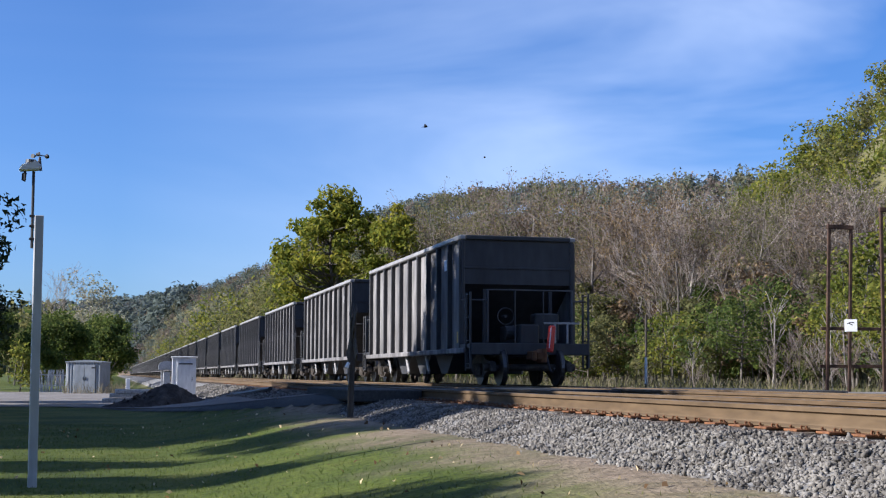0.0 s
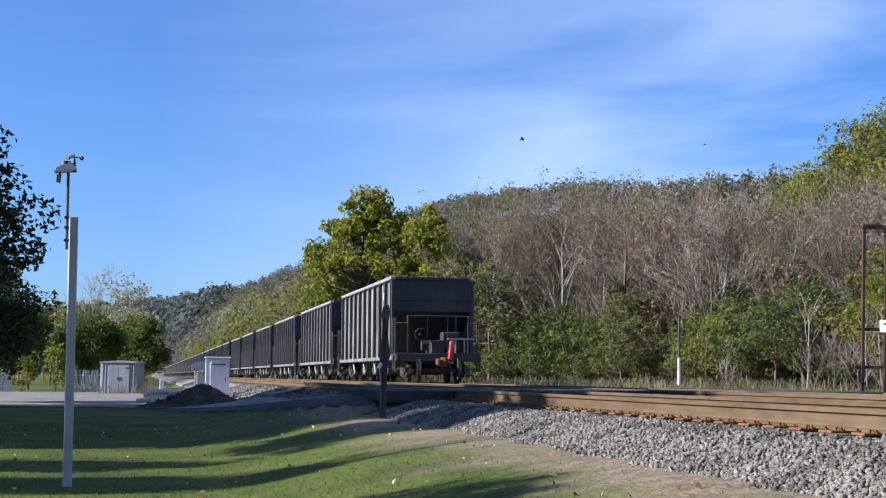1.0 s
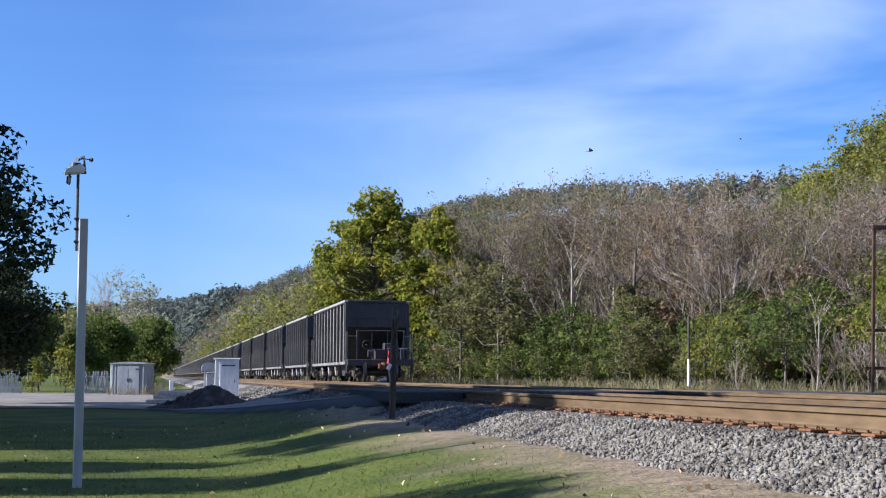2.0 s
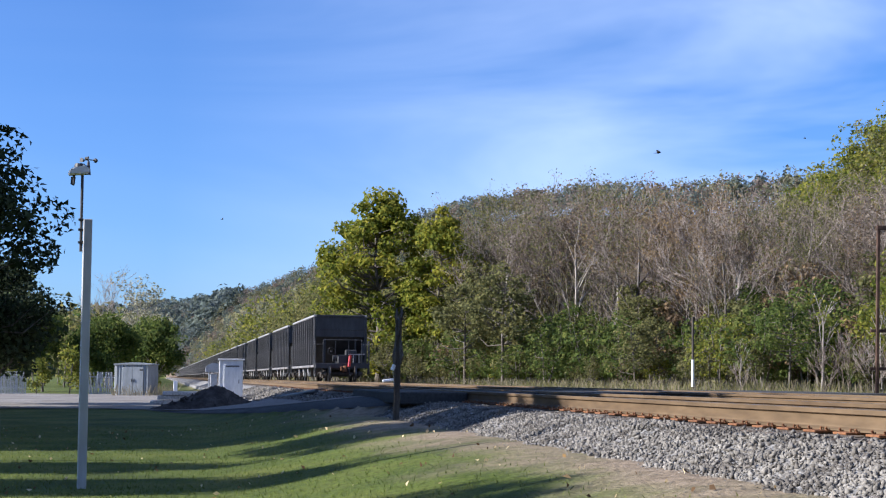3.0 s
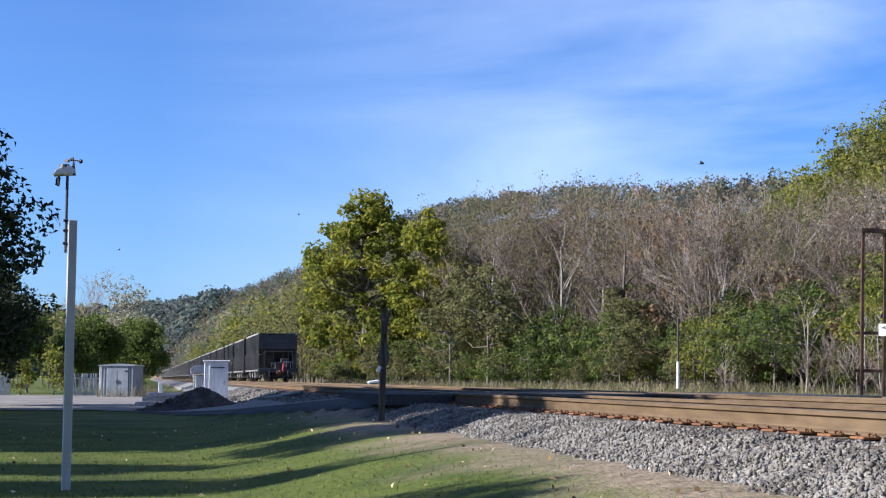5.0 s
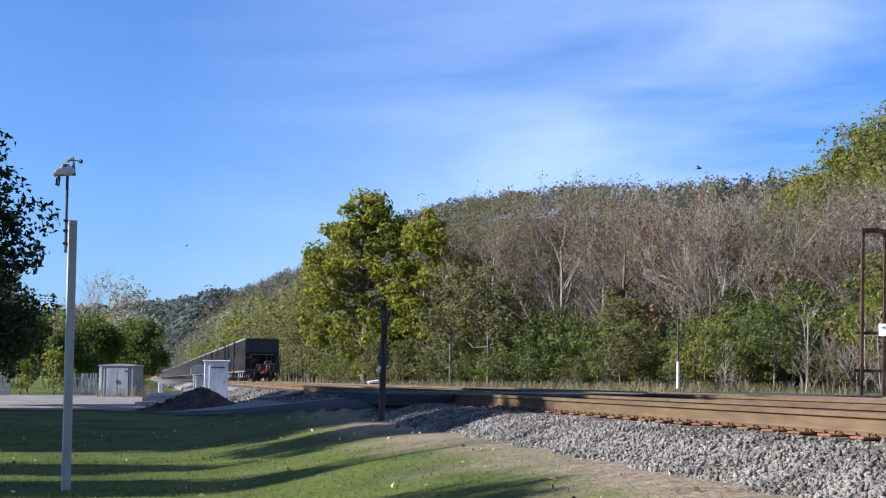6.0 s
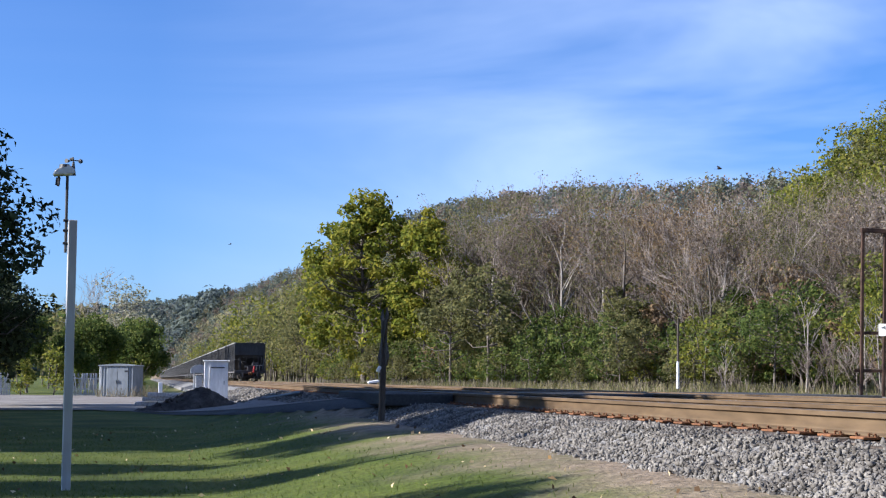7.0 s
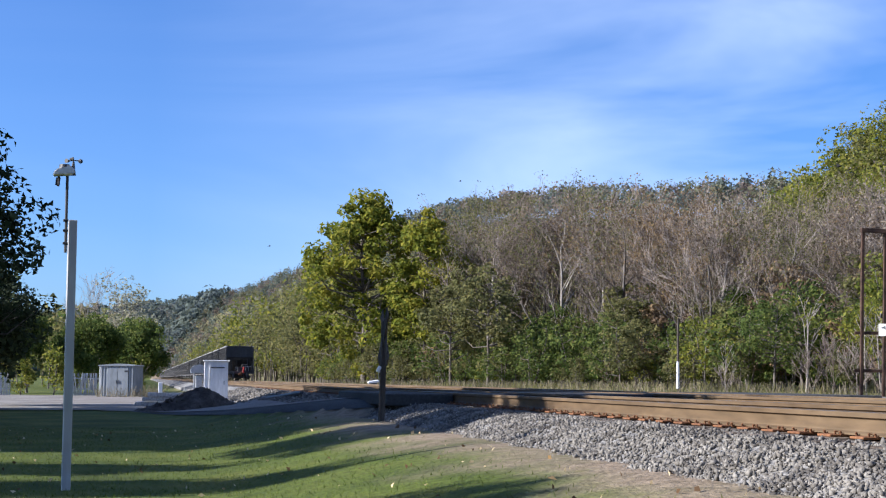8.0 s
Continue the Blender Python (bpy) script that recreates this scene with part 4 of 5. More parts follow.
for i in range(160):
    f = PR.random()
    x = 18.0 + 12.5 * f + PR.uniform(0, 5.5)
    y = 112 - 68 * f + PR.uniform(-4, 6)
    spots[PR.choice((0, 0, 0, 1, 2, 2, 2, 3))].append((x, y, PR.uniform(0.5, 1.45)))
for i in range(34):
    spots[PR.choice((0, 1, 2, 2))].append((PR.uniform(17.0, 22.0), 100 + 62 * PR.random() ** 1.4, PR.uniform(0.7, 1.3)))
for p, s in zip(shrub, spots):
    plant(p, s, PR)

# grey dead brush by the frames
brush = tree("dead_brush", 66, 3.2, 0.4, 3, (9, 5, 3), 0.035, M_PALEBARK, None, 0, 0.1, 0.3, "grey leafless brush at the wood's edge", "brush", first=0.02, twig=M_TWIG, limb=0.8)
plant(brush, [(20.3, 39.2, 0.42), (20.9, 38.8, 0.5), (21.4, 38.2, 0.4), (21.9, 37.6, 0.4), (22.9, 37.0, 0.5), (19.2, 43.0, 0.25)], PR)

# slender pale saplings
sap = tree("sapling", 71, 4.2, 0.35, 2, (5, 3), 0.045, M_PALEBARK, L_LIME, 5, 0.08, 0.3, "slender pale-barked sapling at the wood's edge", "sapling", first=0.45)
plant(sap, [(18.8, 42.2, 0.5), (20.6, 40.0, 0.9), (23.0, 39.5, 0.7), (21.9, 38.5, 0.6)], PR)

# trees on the left: the dark one over the road, olive ones by the lot, a pale one behind
dark = tree("shade_tree", 81, 10.5, 1.0, 3, (12, 6, 4), 0.3, M_BARK, L_DARK, 46, 0.22, 1.0, "big dark green tree shading the road", first=0.2, limb=0.72)
dark.matrix_basis = pose(-13.6, 34.2, 0, 0, 0, 70)
dark.scale = (1.15, 1.15, 1.28)
tall = broadleaf("shade_tree", 84, 16.0, 10.5, 2.0, 0.34, M_BARK, L_DARK, 210, 1.35, 60, 0.26, "tall dense dark green tree, unseen, added to keep light off the lawn")
# all unseen: six cast the lawn's shade, the rest are added to block skylight
for i, (x, y, k, kz) in enumerate(((-13.0, 27.2, 0.76, 0.86), (-13.5, 33.0, 0.9, 1.06), (-15.0, 38.5, 1.0, 1.1), (-15.0, 43.5, 1.0, 0.92), (-16.0, 48.6, 0.9, 0.9), (-11.5, 52.4, 0.55, 0.5),
                                   (-24.0, -8.0, 1.0, 1.1), (-16.0, -10.0, 1.0, 1.0), (-8.0, -9.0, 1.0, 1.0), (0.0, -11.0, 1.0, 1.0), (8.0, -13.0, 0.9, 0.9), (17.0, -11.0, 1.0, 1.0), (-17.0, 0.0, 0.9, 1.0))):
    ob = tall if i == 0 else copy_thing(tall, pose(0, 0, 0))
    ob.matrix_basis = pose(x, y, 0, 0, 0, 70 * i)
    ob.scale = (k, k, kz)
# unseen small crowns, placed for the narrow shade bands on the near lawn
small_shade = broadleaf("shade_tree", 89, 9.2, 4.6, 4.6, 0.18, M_BARK, L_DARK, 80, 0.75, 60, 0.16, "small round-headed dark green tree, unseen, placed to shade the lawn")
for i, (x, y, k, kz) in enumerate(((-13.0, 18.9, 0.56, 0.9), (-13.0, 15.8, 0.52, 1.0), (-13.0, 11.0, 0.66, 1.06))):
    ob = small_shade if i == 0 else copy_thing(small_shade, pose(0, 0, 0))
    ob.matrix_basis = pose(x, y, 0, 0, 0, 50 * i)
    ob.scale = (k, k, kz)
# unseen high crowns, shaped so that their shade lands on the ballast
high_crown = broadleaf("shade_tree", 92, 11.7, 4.6, 8.3, 0.16, M_BARK, L_DARK, 60, 0.7, 60, 0.16, "slender dark green tree with a high crown, unseen, placed to cast shade")
high_crown.matrix_basis = pose(-13.0, 20.4, 0)
ob = copy_thing(high_crown, pose(-13.0, 24.4, 0, 0, 0, 80))
ob.scale = (1.1, 1.1, 1.22)
edge_tree = broadleaf("shade_tree", 93, 7.5, 7.2, 2.4, 0.2, M_BARK, L_DARK, 130, 0.7, 120, 0.085, "dark green tree overhanging the lawn's far corner")
edge_tree.matrix_basis = pose(-5.85, 30.5, 0)
ob = copy_thing(dark, pose(-13.5, 45.5, 0, 0, 0, 120))
ob.scale = (0.9, 0.9, 0.55)
ob = copy_thing(edge_tree, pose(-7.2, 54.0, 0, 0, 0, 200))
ob.scale = (0.95, 0.95, 0.85)
dark_low = tree("shade_tree", 83, 5.6, 0.8, 3, (11, 6, 4), 0.2, M_BARK, L_DARK, 34, 0.15, 0.8, "dark green tree beside the lot", first=0.08)
dark_low.matrix_basis = pose(-7.4, 60.0, 0, 0, 0, 10)
olive = tree("tree", 85, 7.5, 0.7, 3, (10, 5, 4), 0.16, M_BARK, L_GREEN, 22, 0.2, 0.9, "olive green tree behind the metal shed", first=0.1)
plant(olive, [(-6.0, 112, 0.68), (-3.5, 116, 0.66), (-0.6, 122, 0.62), (-9.0, 110, 0.75), (-12, 108, 0.8), (-4.5, 125, 0.72), (-2.0, 128, 0.66), (-0.8, 165, 0.8)], PR)
bush = tree("bush", 86, 3.4, 0.8, 2, (9, 5), 0.06, M_BARK, L_LIME, 20, 0.14, 0.55, "yellow-green bush beside the lot", "bush", first=0.05)
plant(bush, [(-6.0, 94, 0.9), (-8.2, 95, 0.75), (-9.6, 97, 0.8), (-1.0, 101, 0.6)], PR)
pale = tree("pale_tree", 88, 14.5, 0.5, 3, (9, 5, 3), 0.2, M_PALEBARK, L_PALE, 7, 0.2, 0.7, "pale half-bare tree against the sky", first=0.4)
pale.matrix_basis = pose(-2.6, 150, 0, 0, 0, 0)
pale.scale = (0.8, 0.8, 0.7)
bare_left = tree("bare_tree", 91, 14.0, 0.42, 4, (8, 4, 3, 3), 0.16, M_PALEBARK, None, 0, 0.1, 0.5, "grey bare tree behind the dark tree", first=0.3, twig=M_TWIG)
bare_left.matrix_basis = pose(-6.3, 145, 0, 0, 0, 0)
bare_left.scale = (0.8, 0.8, 0.74)


def woods(name, spots, per, leaf_size, crown_r, materials, label, seed, tall=1.0, stems=True, k=10, base=0.55):
    """Crowns of a distant wood in one mesh: lobed leaf clumps over stems, each tree of one of the materials."""
    nrg = np.random.default_rng(seed)
    Vs, Fs, n = [], [], 0
    mats = []
    for x, y, s in spots:
        z = float(land(x, y))
        r = crown_r * s
        C = lumps(nrg, k, 1.5 * r, 2.3 * r * tall, base * r, 0.3, 0.5) + np.array([x, y, z])
        V, F = foliage(C, r * 1.52 / math.sqrt(k), per // k, leaf_size * s, nrg, 0.8)
        if stems:
            a = Vector((x, y, z - 0.5))
            top = [Vector(c) for c in C[:5]]
            fork = a + Vector((nrg.normal(0, 0.3), nrg.normal(0, 0.3), r * 0.9))
            TV, TF = tubes([(a, fork, 0.026 * r, 0.022 * r)] + [(fork, c, 0.016 * r, 0.006 * r) for c in top], 3)
            TF = np.concatenate([TF[:, [0, 1, 2]], TF[:, [0, 2, 3]]])
            F = np.concatenate([F, TF + len(V)])
            V = np.concatenate([V, TV])
            mats.append(np.concatenate([np.full(len(F) - len(TF), nrg.integers(1, len(materials) + 1)), np.zeros(len(TF))]))
        else:
            mats.append(np.full(len(F), nrg.integers(1, len(materials) + 1)))
        Vs.append(V)
        Fs.append(F + n)
        n += len(V)
    me = quads_mesh(name, np.concatenate(Vs), np.concatenate(Fs), M_BARK)
    for m in materials:
        me.materials.append(m)
    me.polygons.foreach_set("material_index", np.concatenate(mats).astype(np.int32))
    return tagged(new(name, me), label, "woods", kind="stuff")


nr = np.random.default_rng(77)
# the spur beside the frames
spots = [(nr.uniform(46, 116), nr.uniform(55, 190), nr.uniform(0.75, 1.2)) for _ in range(440)]
woods("hill_woods", spots, 500, 0.24, 3.6, (L_OLIVE, L_LIME, L_OLIVE, L_LIME), "autumn woods on the near hillside", 5)
# the wooded bank along the far track
spots = [(nr.uniform(19.0, 31.0), nr.uniform(122, 240), nr.uniform(0.8, 1.15)) for _ in range(95)]
woods("hill_woods", spots, 1000, 0.19, 4.6, (L_OLIVE, L_LIME, L_OLIVE), "feathery olive woods along the railway", 6, 1.25, k=22, base=0.15)
spots = []
while len(spots) < 330:
    y = 240 + 460 * nr.uniform() ** 1.4
    spots.append((nr.uniform(18.5, 30.0 + 0.06 * y), y, nr.uniform(0.8, 1.2)))
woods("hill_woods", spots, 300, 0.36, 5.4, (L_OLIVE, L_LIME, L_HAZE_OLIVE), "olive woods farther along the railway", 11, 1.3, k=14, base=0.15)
# behind the grove
spots = [(nr.uniform(40, 74), nr.uniform(80, 150), nr.uniform(0.5, 0.85)) for _ in range(80)]
woods("hill_woods", spots, 300, 0.25, 3.8, (L_OLIVE, L_MAUVE, L_BROWN, L_MAUVE), "russet woods behind the bare trees", 9)
# the long ridge
spots = []
while len(spots) < 2100:
    f = nr.uniform(-0.1, 1.2)
    d = nr.uniform(-10, 84) if f < 0.62 else nr.uniform(-10, 34)
    spots.append((22 + 144 * f - 0.991 * d, 1500 - 1082 * f - 0.132 * d, nr.uniform(0.7, 1.2)))
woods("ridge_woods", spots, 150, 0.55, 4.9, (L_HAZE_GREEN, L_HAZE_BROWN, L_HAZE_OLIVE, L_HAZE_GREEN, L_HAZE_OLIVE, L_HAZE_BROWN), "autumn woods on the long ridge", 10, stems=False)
spots = [(nr.uniform(-18, -1.0), nr.uniform(150, 800), nr.uniform(0.8, 1.2)) for _ in range(240)]
woods("valley_woods", spots, 150, 0.5, 4.0, (L_OLIVE, L_GREEN), "olive woods along the near side of the far track", 8)
spots = [(nr.uniform(-330, 60), nr.uniform(1080, 1560), nr.uniform(0.8, 1.4)) for _ in range(1500)]
woods("far_woods", spots, 60, 1.6, 7.0, (L_HAZE_FAR, L_HAZE_GREEN), "distant wooded hill across the valley", 7, stems=False)


# ---- things beside the track ----
def weather_post():
    t = thing("weather_post", pose(-0.81, 15.2, 0, 0, -0.35, 8), "tall white square post on the lawn", "post")
    b = bmesh.new()
    box(b, (0, 0, 1.42), (0.092, 0.092, 2.98), bevel=0.006)
    part("post", b, M_POST, t)
    return t


def weather_station():
    """Mast, white rain collector, vane and cup wheel, strapped to the post's side."""
    t = thing("weather_station", pose(-0.81, 15.2, -0.065, 0, -0.35, 0), "white weather station with spinning cups on a thin mast", "weather station")
    x0 = -0.068
    b = bmesh.new()
    rod(b, (x0, 0, 2.62), (x0, 0, 3.46), 0.016, sides=10)
    part("mast", b, M_BLACKMETAL, t, "thin dark mast")
    for z in (2.72, 2.86, 2.97):
        k = bmesh.new()
        box(k, (x0 - 0.004, 0, z), (0.055, 0.05, 0.025), bevel=0.004)
        part("clamp", k, M_BLACKMETAL, t)
    h = bmesh.new()
    prism(h, [(-0.165, 3.455), (0.06, 3.475), (0.075, 3.52), (0.02, 3.575), (-0.06, 3.56), (-0.14, 3.52)], 1, -0.06, 0.06)
    bmesh.ops.bevel(h, geom=h.edges[:], offset=0.012, segments=2, affect="EDGES")
    hd = part("rain_collector", h, M_WHITEPAINT, t, "white plastic housing")
    hd.matrix_basis = pose(x0 + 0.01, 0, 0)
    c = bmesh.new()
    rod(c, (x0 - 0.03, 0, 3.55), (x0 - 0.03, 0, 3.585), 0.06, 0.055, sides=16)
    part("collector_cone", c, M_BLACKMETAL, t)
    v = bmesh.new()
    rod(v, (x0 - 0.09, 0, 3.47), (x0 - 0.09, 0, 3.36), 0.014, sides=8)
    prism(v, [(x0 - 0.12, 3.44), (x0 - 0.07, 3.44), (x0 - 0.085, 3.34), (x0 - 0.125, 3.36)], 1, -0.006, 0.006)
    part("wind_vane", v, M_BLACKMETAL, t, "small black vane")
    a = bmesh.new()
    rod(a, (x0 + 0.06, 0, 3.47), (x0 + 0.06, 0, 3.62), 0.03, 0.012, sides=10)
    part("spindle", a, M_BLACKMETAL, t)
    cu = bmesh.new()
    for k in range(3):
        w = radians(20 + 120 * k)
        dx, dy = math.cos(w), math.sin(w)
        rod(cu, (x0 + 0.06, 0, 3.635), (x0 + 0.06 + 0.075 * dx, 0.075 * dy, 3.635), 0.006, sides=6)
        rod(cu, (x0 + 0.06 + 0.085 * dx - 0.02 * dy, 0.085 * dy + 0.02 * dx, 3.635), (x0 + 0.06 + 0.085 * dx + 0.02 * dy, 0.085 * dy - 0.02 * dx, 3.635), 0.026, 0.012, sides=10)
    part("cup_wheel", cu, M_BLACKMETAL, t, "three black cups")
    return t


weather_post()
weather_station()


def signal_cabinet():
    t = thing("signal_cabinet", pose(2.86, 57.5, 0.12, 0, 0, -3), "white steel railway signal cabinet with one door", "cabinet")
    b = bmesh.new()
    box(b, (0, 0, 0.92), (0.98, 0.85, 1.74), bevel=0.015)
    part("body", b, M_WHITEPAINT, t)
    r = bmesh.new()
    box(r, (0, 0, 1.81), (1.10, 0.98, 0.05), bevel=0.015)
    part("roof", r, M_WHITEPAINT, t)
    d = bmesh.new()
    box(d, (0.06, -0.435, 0.9), (0.70, 0.03, 1.40), bevel=0.008)
    dr = part("door", d, M_WHITEPAINT, t)
    h = bmesh.new()
    box(h, (0.33, -0.465, 0.9), (0.03, 0.04, 0.16), bevel=0.006)
    part("handle", h, M_BLACKMETAL, dr)
    v = bmesh.new()
    box(v, (0.06, -0.456, 1.53), (0.56, 0.02, 0.05), bevel=0.004)
    part("vent", v, M_BLACKMETAL, dr)
    p = bmesh.new()
    box(p, (0, 0, 0.0), (1.15, 1.0, 0.18), bevel=0.01)
    part("plinth", p, M_CONCRETE, t)


def meter_stand():
    t = thing("meter_stand", pose(2.55, 68.0, 0.1, 0, 0, 0), "grey steel meter stand with a rounded hood", "utility stand")
    for x in (-0.24, 0.24):
        b = bmesh.new()
        box(b, (x, 0, 0.8), (0.08, 0.08, 1.6), bevel=0.01)
        part("leg", b, M_STEEL, t)
    h = bmesh.new()
    outline = [(-0.42, 1.35), (0.42, 1.35)] + [(0.42 * math.cos(a), 1.5 + 0.28 * math.sin(a)) for a in [math.pi * k / 8 for k in range(9)]]
    prism(h, outline, 1, -0.22, 0.22)
    part("hood", h, M_STEEL, t)
    c = bmesh.new()
    box(c, (0, -0.02, 0.75), (0.34, 0.2, 1.0), bevel=0.015)
    part("box", c, M_STEEL, t)


def dirt_pile():
    rng = np.random.default_rng(3)
    nx, ny = 70, 44
    X, Y = np.meshgrid(np.linspace(-1, 1, nx), np.linspace(-1, 1, ny))
    r = np.sqrt(X ** 2 + Y ** 2)
    Z = 0.60 * np.clip(1 - r ** 1.7, -0.15, 1) * (0.8 + 0.35 * np.sin(3.1 * X + 1) * np.cos(2.3 * Y)) + 0.16 * np.exp(-((X - 0.15) / 0.3) ** 2)*(r < 0.8)
    Z += rng.normal(0, 0.035, Z.shape) * (r < 1)
    V = np.stack([X * 2.15, Y * 1.5, np.maximum(Z, -0.12)], -1).reshape(-1, 3)
    i = (np.arange(ny - 1)[:, None] * nx + np.arange(nx - 1)[None]).ravel()
    ob = new("dirt_pile", quads_mesh("dirt_pile", V, np.stack([i, i + 1, i + nx + 1, i + nx], -1), M_SOIL, False))
    ob.matrix_basis = pose(1.75, 50.5, 0.03, 0, 0, -8)
    tagged(ob, "dark pile of dumped soil on the lot", "dirt pile")
    S, tri = stone_shapes(160, rng)
    a, rr = rng.uniform(0, 6.28, 160), rng.uniform(0.2, 1.1, 160)
    x, y = 1.85 * rr * np.cos(a), 1.5 * rr * np.sin(a)
    z = np.maximum(0.58 * (1 - rr ** 1.7), 0)
    V = S * rng.uniform(0.03, 0.11, (160, 1, 1)) + np.stack([x, y, z], -1)[:, None]
    cl = new("clods", quads_mesh("clods", V.reshape(-1, 3), (tri[None] + 6 * np.arange(160)[:, None, None]).reshape(-1, 3), M_SOIL))
    cl.parent = ob
    tagged(cl, kind="stuff")


def concrete_slabs():
    t = thing("concrete_slabs", pose(0.9, 60.5, 0, 0, 0, -4), "stack of pale broken concrete slabs", "slab stack")
    for i, (x, z, w) in enumerate(((0.0, 0.10, 2.6), (0.12, 0.30, 2.3), (0.3, 0.48, 2.2))):
        b = bmesh.new()
        box(b, (x, 0, z), (w, 1.3, 0.17), (0, 0.5 * (i - 1), 3 * i), bevel=0.02)
        part("slab", b, M_CONCRETE, t)


def marker_stub():
    t = thing("marker_post", pose(0.72, 70, 0.0), "short white marker post", "post")
    b = bmesh.new()
    box(b, (0, 0, 0.5), (0.2, 0.12, 1.0), bevel=0.015)
    part("post", b, M_WHITEPAINT, t)


def metal_shed():
    t = thing("metal_shed", pose(-1.55, 89.5, 0, 0, 0, -14), "grey metal storage shed with double doors", "shed")
    w, d, h = 2.15, 2.2, 1.95
    def wavy(n, length, at):
        xs = [(-length / 2 + length * (i + f) / n, at + o) for i in range(n) for f, o in ((0, 0.0), (0.2, 0.05), (0.55, 0.05), (0.75, 0.0))]
        return xs + [(length / 2, at), (length / 2, at - 0.03), (-length / 2, at - 0.03)]
    for turn, length in ((0, d), (90, w), (180, d), (270, w)):
        b = bmesh.new()
        n = 12
        prism(b, [(x, y) for x, y in wavy(n, length, 0.0)], 2, 0, h)
        wl = part("wall", b, M_SHED, t)
        off = w / 2 if turn in (0, 180) else d / 2
        wl.matrix_basis = pose(0, 0, 0, 0, 0, turn) @ pose(off, 0, 0, 0, 0, -90)
    r = bmesh.new()
    prism(r, [(-w / 2 - 0.1, h), (w / 2 + 0.1, h), (w / 2 + 0.08, h + 0.06), (0, h + 0.15), (-w / 2 - 0.08, h + 0.06)], 1, -d / 2 - 0.12, d / 2 + 0.12)
    part("roof", r, M_SHED, t)
    for x in (-0.26, 0.42):
        b = bmesh.new()
        box(b, (x, -d / 2 - 0.07, 0.92), (0.66, 0.03, 1.76), bevel=0.008)
        dr = part("door", b, M_SHED, t)
        k = bmesh.new()
        box(k, (x + (0.26 if x < 0 else -0.26), -d / 2 - 0.1, 0.95), (0.04, 0.04, 0.2), bevel=0.006)
        part("handle", k, M_BLACKMETAL, dr)
    s = bmesh.new()
    box(s, (0.62, -d / 2 - 0.09, 1.62), (0.22, 0.01, 0.10))
    part("name_plate", s, M_BLACKMETAL, t)


def picket_fence(x0, x1, y, name_label, lean=6.0, n=16):
    t = thing("fence", pose(0, 0, 0), name_label, "fence")
    rng = random.Random(int(y))
    me = mesh_from("slat", bm_of(box, (0, 0, 0.75), (0.07, 0.02, 1.5), bevel=0.004), M_STEEL)
    for i in range(n):
        x = x0 + (x1 - x0) * i / (n - 1)
        share("slat", me, t, pose(x, y + rng.uniform(-0.05, 0.05), 0, rng.uniform(-3, 3), rng.uniform(-1, 1) * lean, 0))
    for z in (0.45, 1.15):
        b = bmesh.new()
        box(b, ((x0 + x1) / 2, y + 0.05, z), (x1 - x0 + 0.1, 0.04, 0.07), (0, rng.uniform(-2, 2), 0), bevel=0.005)
        part("cross_rail", b, M_STEEL, t)


signal_cabinet()
meter_stand()
dirt_pile()
concrete_slabs()
marker_stub()
metal_shed()
picket_fence(-4.9, -3.0, 93.0, "leaning grey slatted fence panel beside the shed", 9, 14)
picket_fence(-4.6, -3.4, 94.5, "tangled pale fence panel behind another", 14, 9)
picket_fence(-10.6, -8.8, 94.0, "grey slatted fence under the trees", 2, 20)


def crossbuck():
    """A crossing sign seen nearly edge-on: post, two crossed blades, small lamp."""
    t = thing("crossing_sign", pose(3.93, 22.9, 0.40, 0, 1.3, 0), "dark weathered crossbuck sign on a wooden post", "sign")
    b = bmesh.new()
    box(b, (0, 0, 0.85), (0.10, 0.10, 1.9), bevel=0.012)
    part("post", b, M_GREYWOOD, t)
    for s in (-1, 1):
        k = bmesh.new()
        box(k, (s * 0.012, 0.0, 1.52), (0.022, 1.1, 0.21), (s * 50, 0, 0), bevel=0.004)
        bl = part("blade", k, M_GREYWOOD, t, "weathered crossed board")
        bl.matrix_basis = pose(0, 0, 0, 0, 0, 0.5)
    l = bmesh.new()
    rod(l, (-0.10, -0.05, 0.93), (-0.06, -0.04, 1.02), 0.035, 0.03, sides=10)
    part("lamp", l, M_WHITEPAINT, t, "small white lamp housing")
    w = bmesh.new()
    rod(w, (-0.09, -0.04, 0.95), (-0.04, -0.02, 0.62), 0.006, sides=5)
    part("cable", w, M_STEEL, t)


def switch_lamp():
    t = thing("track_marker", pose(12.9, 78.0, 0.84), "low white marker beside the far track", "marker")
    b = bmesh.new()
    box(b, (0, 0, 0.22), (0.65, 0.25, 0.16), (0, -8, 0), bevel=0.04)
    part("hood", b, M_WHITEPAINT, t)
    f = bmesh.new()
    box(f, (0, 0, 0.05), (0.4, 0.2, 0.22), bevel=0.02)
    part("foot", f, M_BLACKMETAL, t)


def banded_pole():
    t = thing("marker_pole", pose(17.2, 42.3, 0.70), "wooden pole with a white painted lower band", "pole")
    b = bmesh.new()
    rod(b, (0, 0, -0.2), (0.03, 0, 2.55), 0.045, 0.04, sides=10)
    part("shaft", b, M_GREYWOOD, t)
    w = bmesh.new()
    rod(w, (0, 0, 0.25), (0.01, 0, 1.15), 0.049, 0.047, sides=10)
    part("painted_band", w, M_WHITEPAINT, t, "white painted band")


crossbuck()
switch_lamp()
banded_pole()


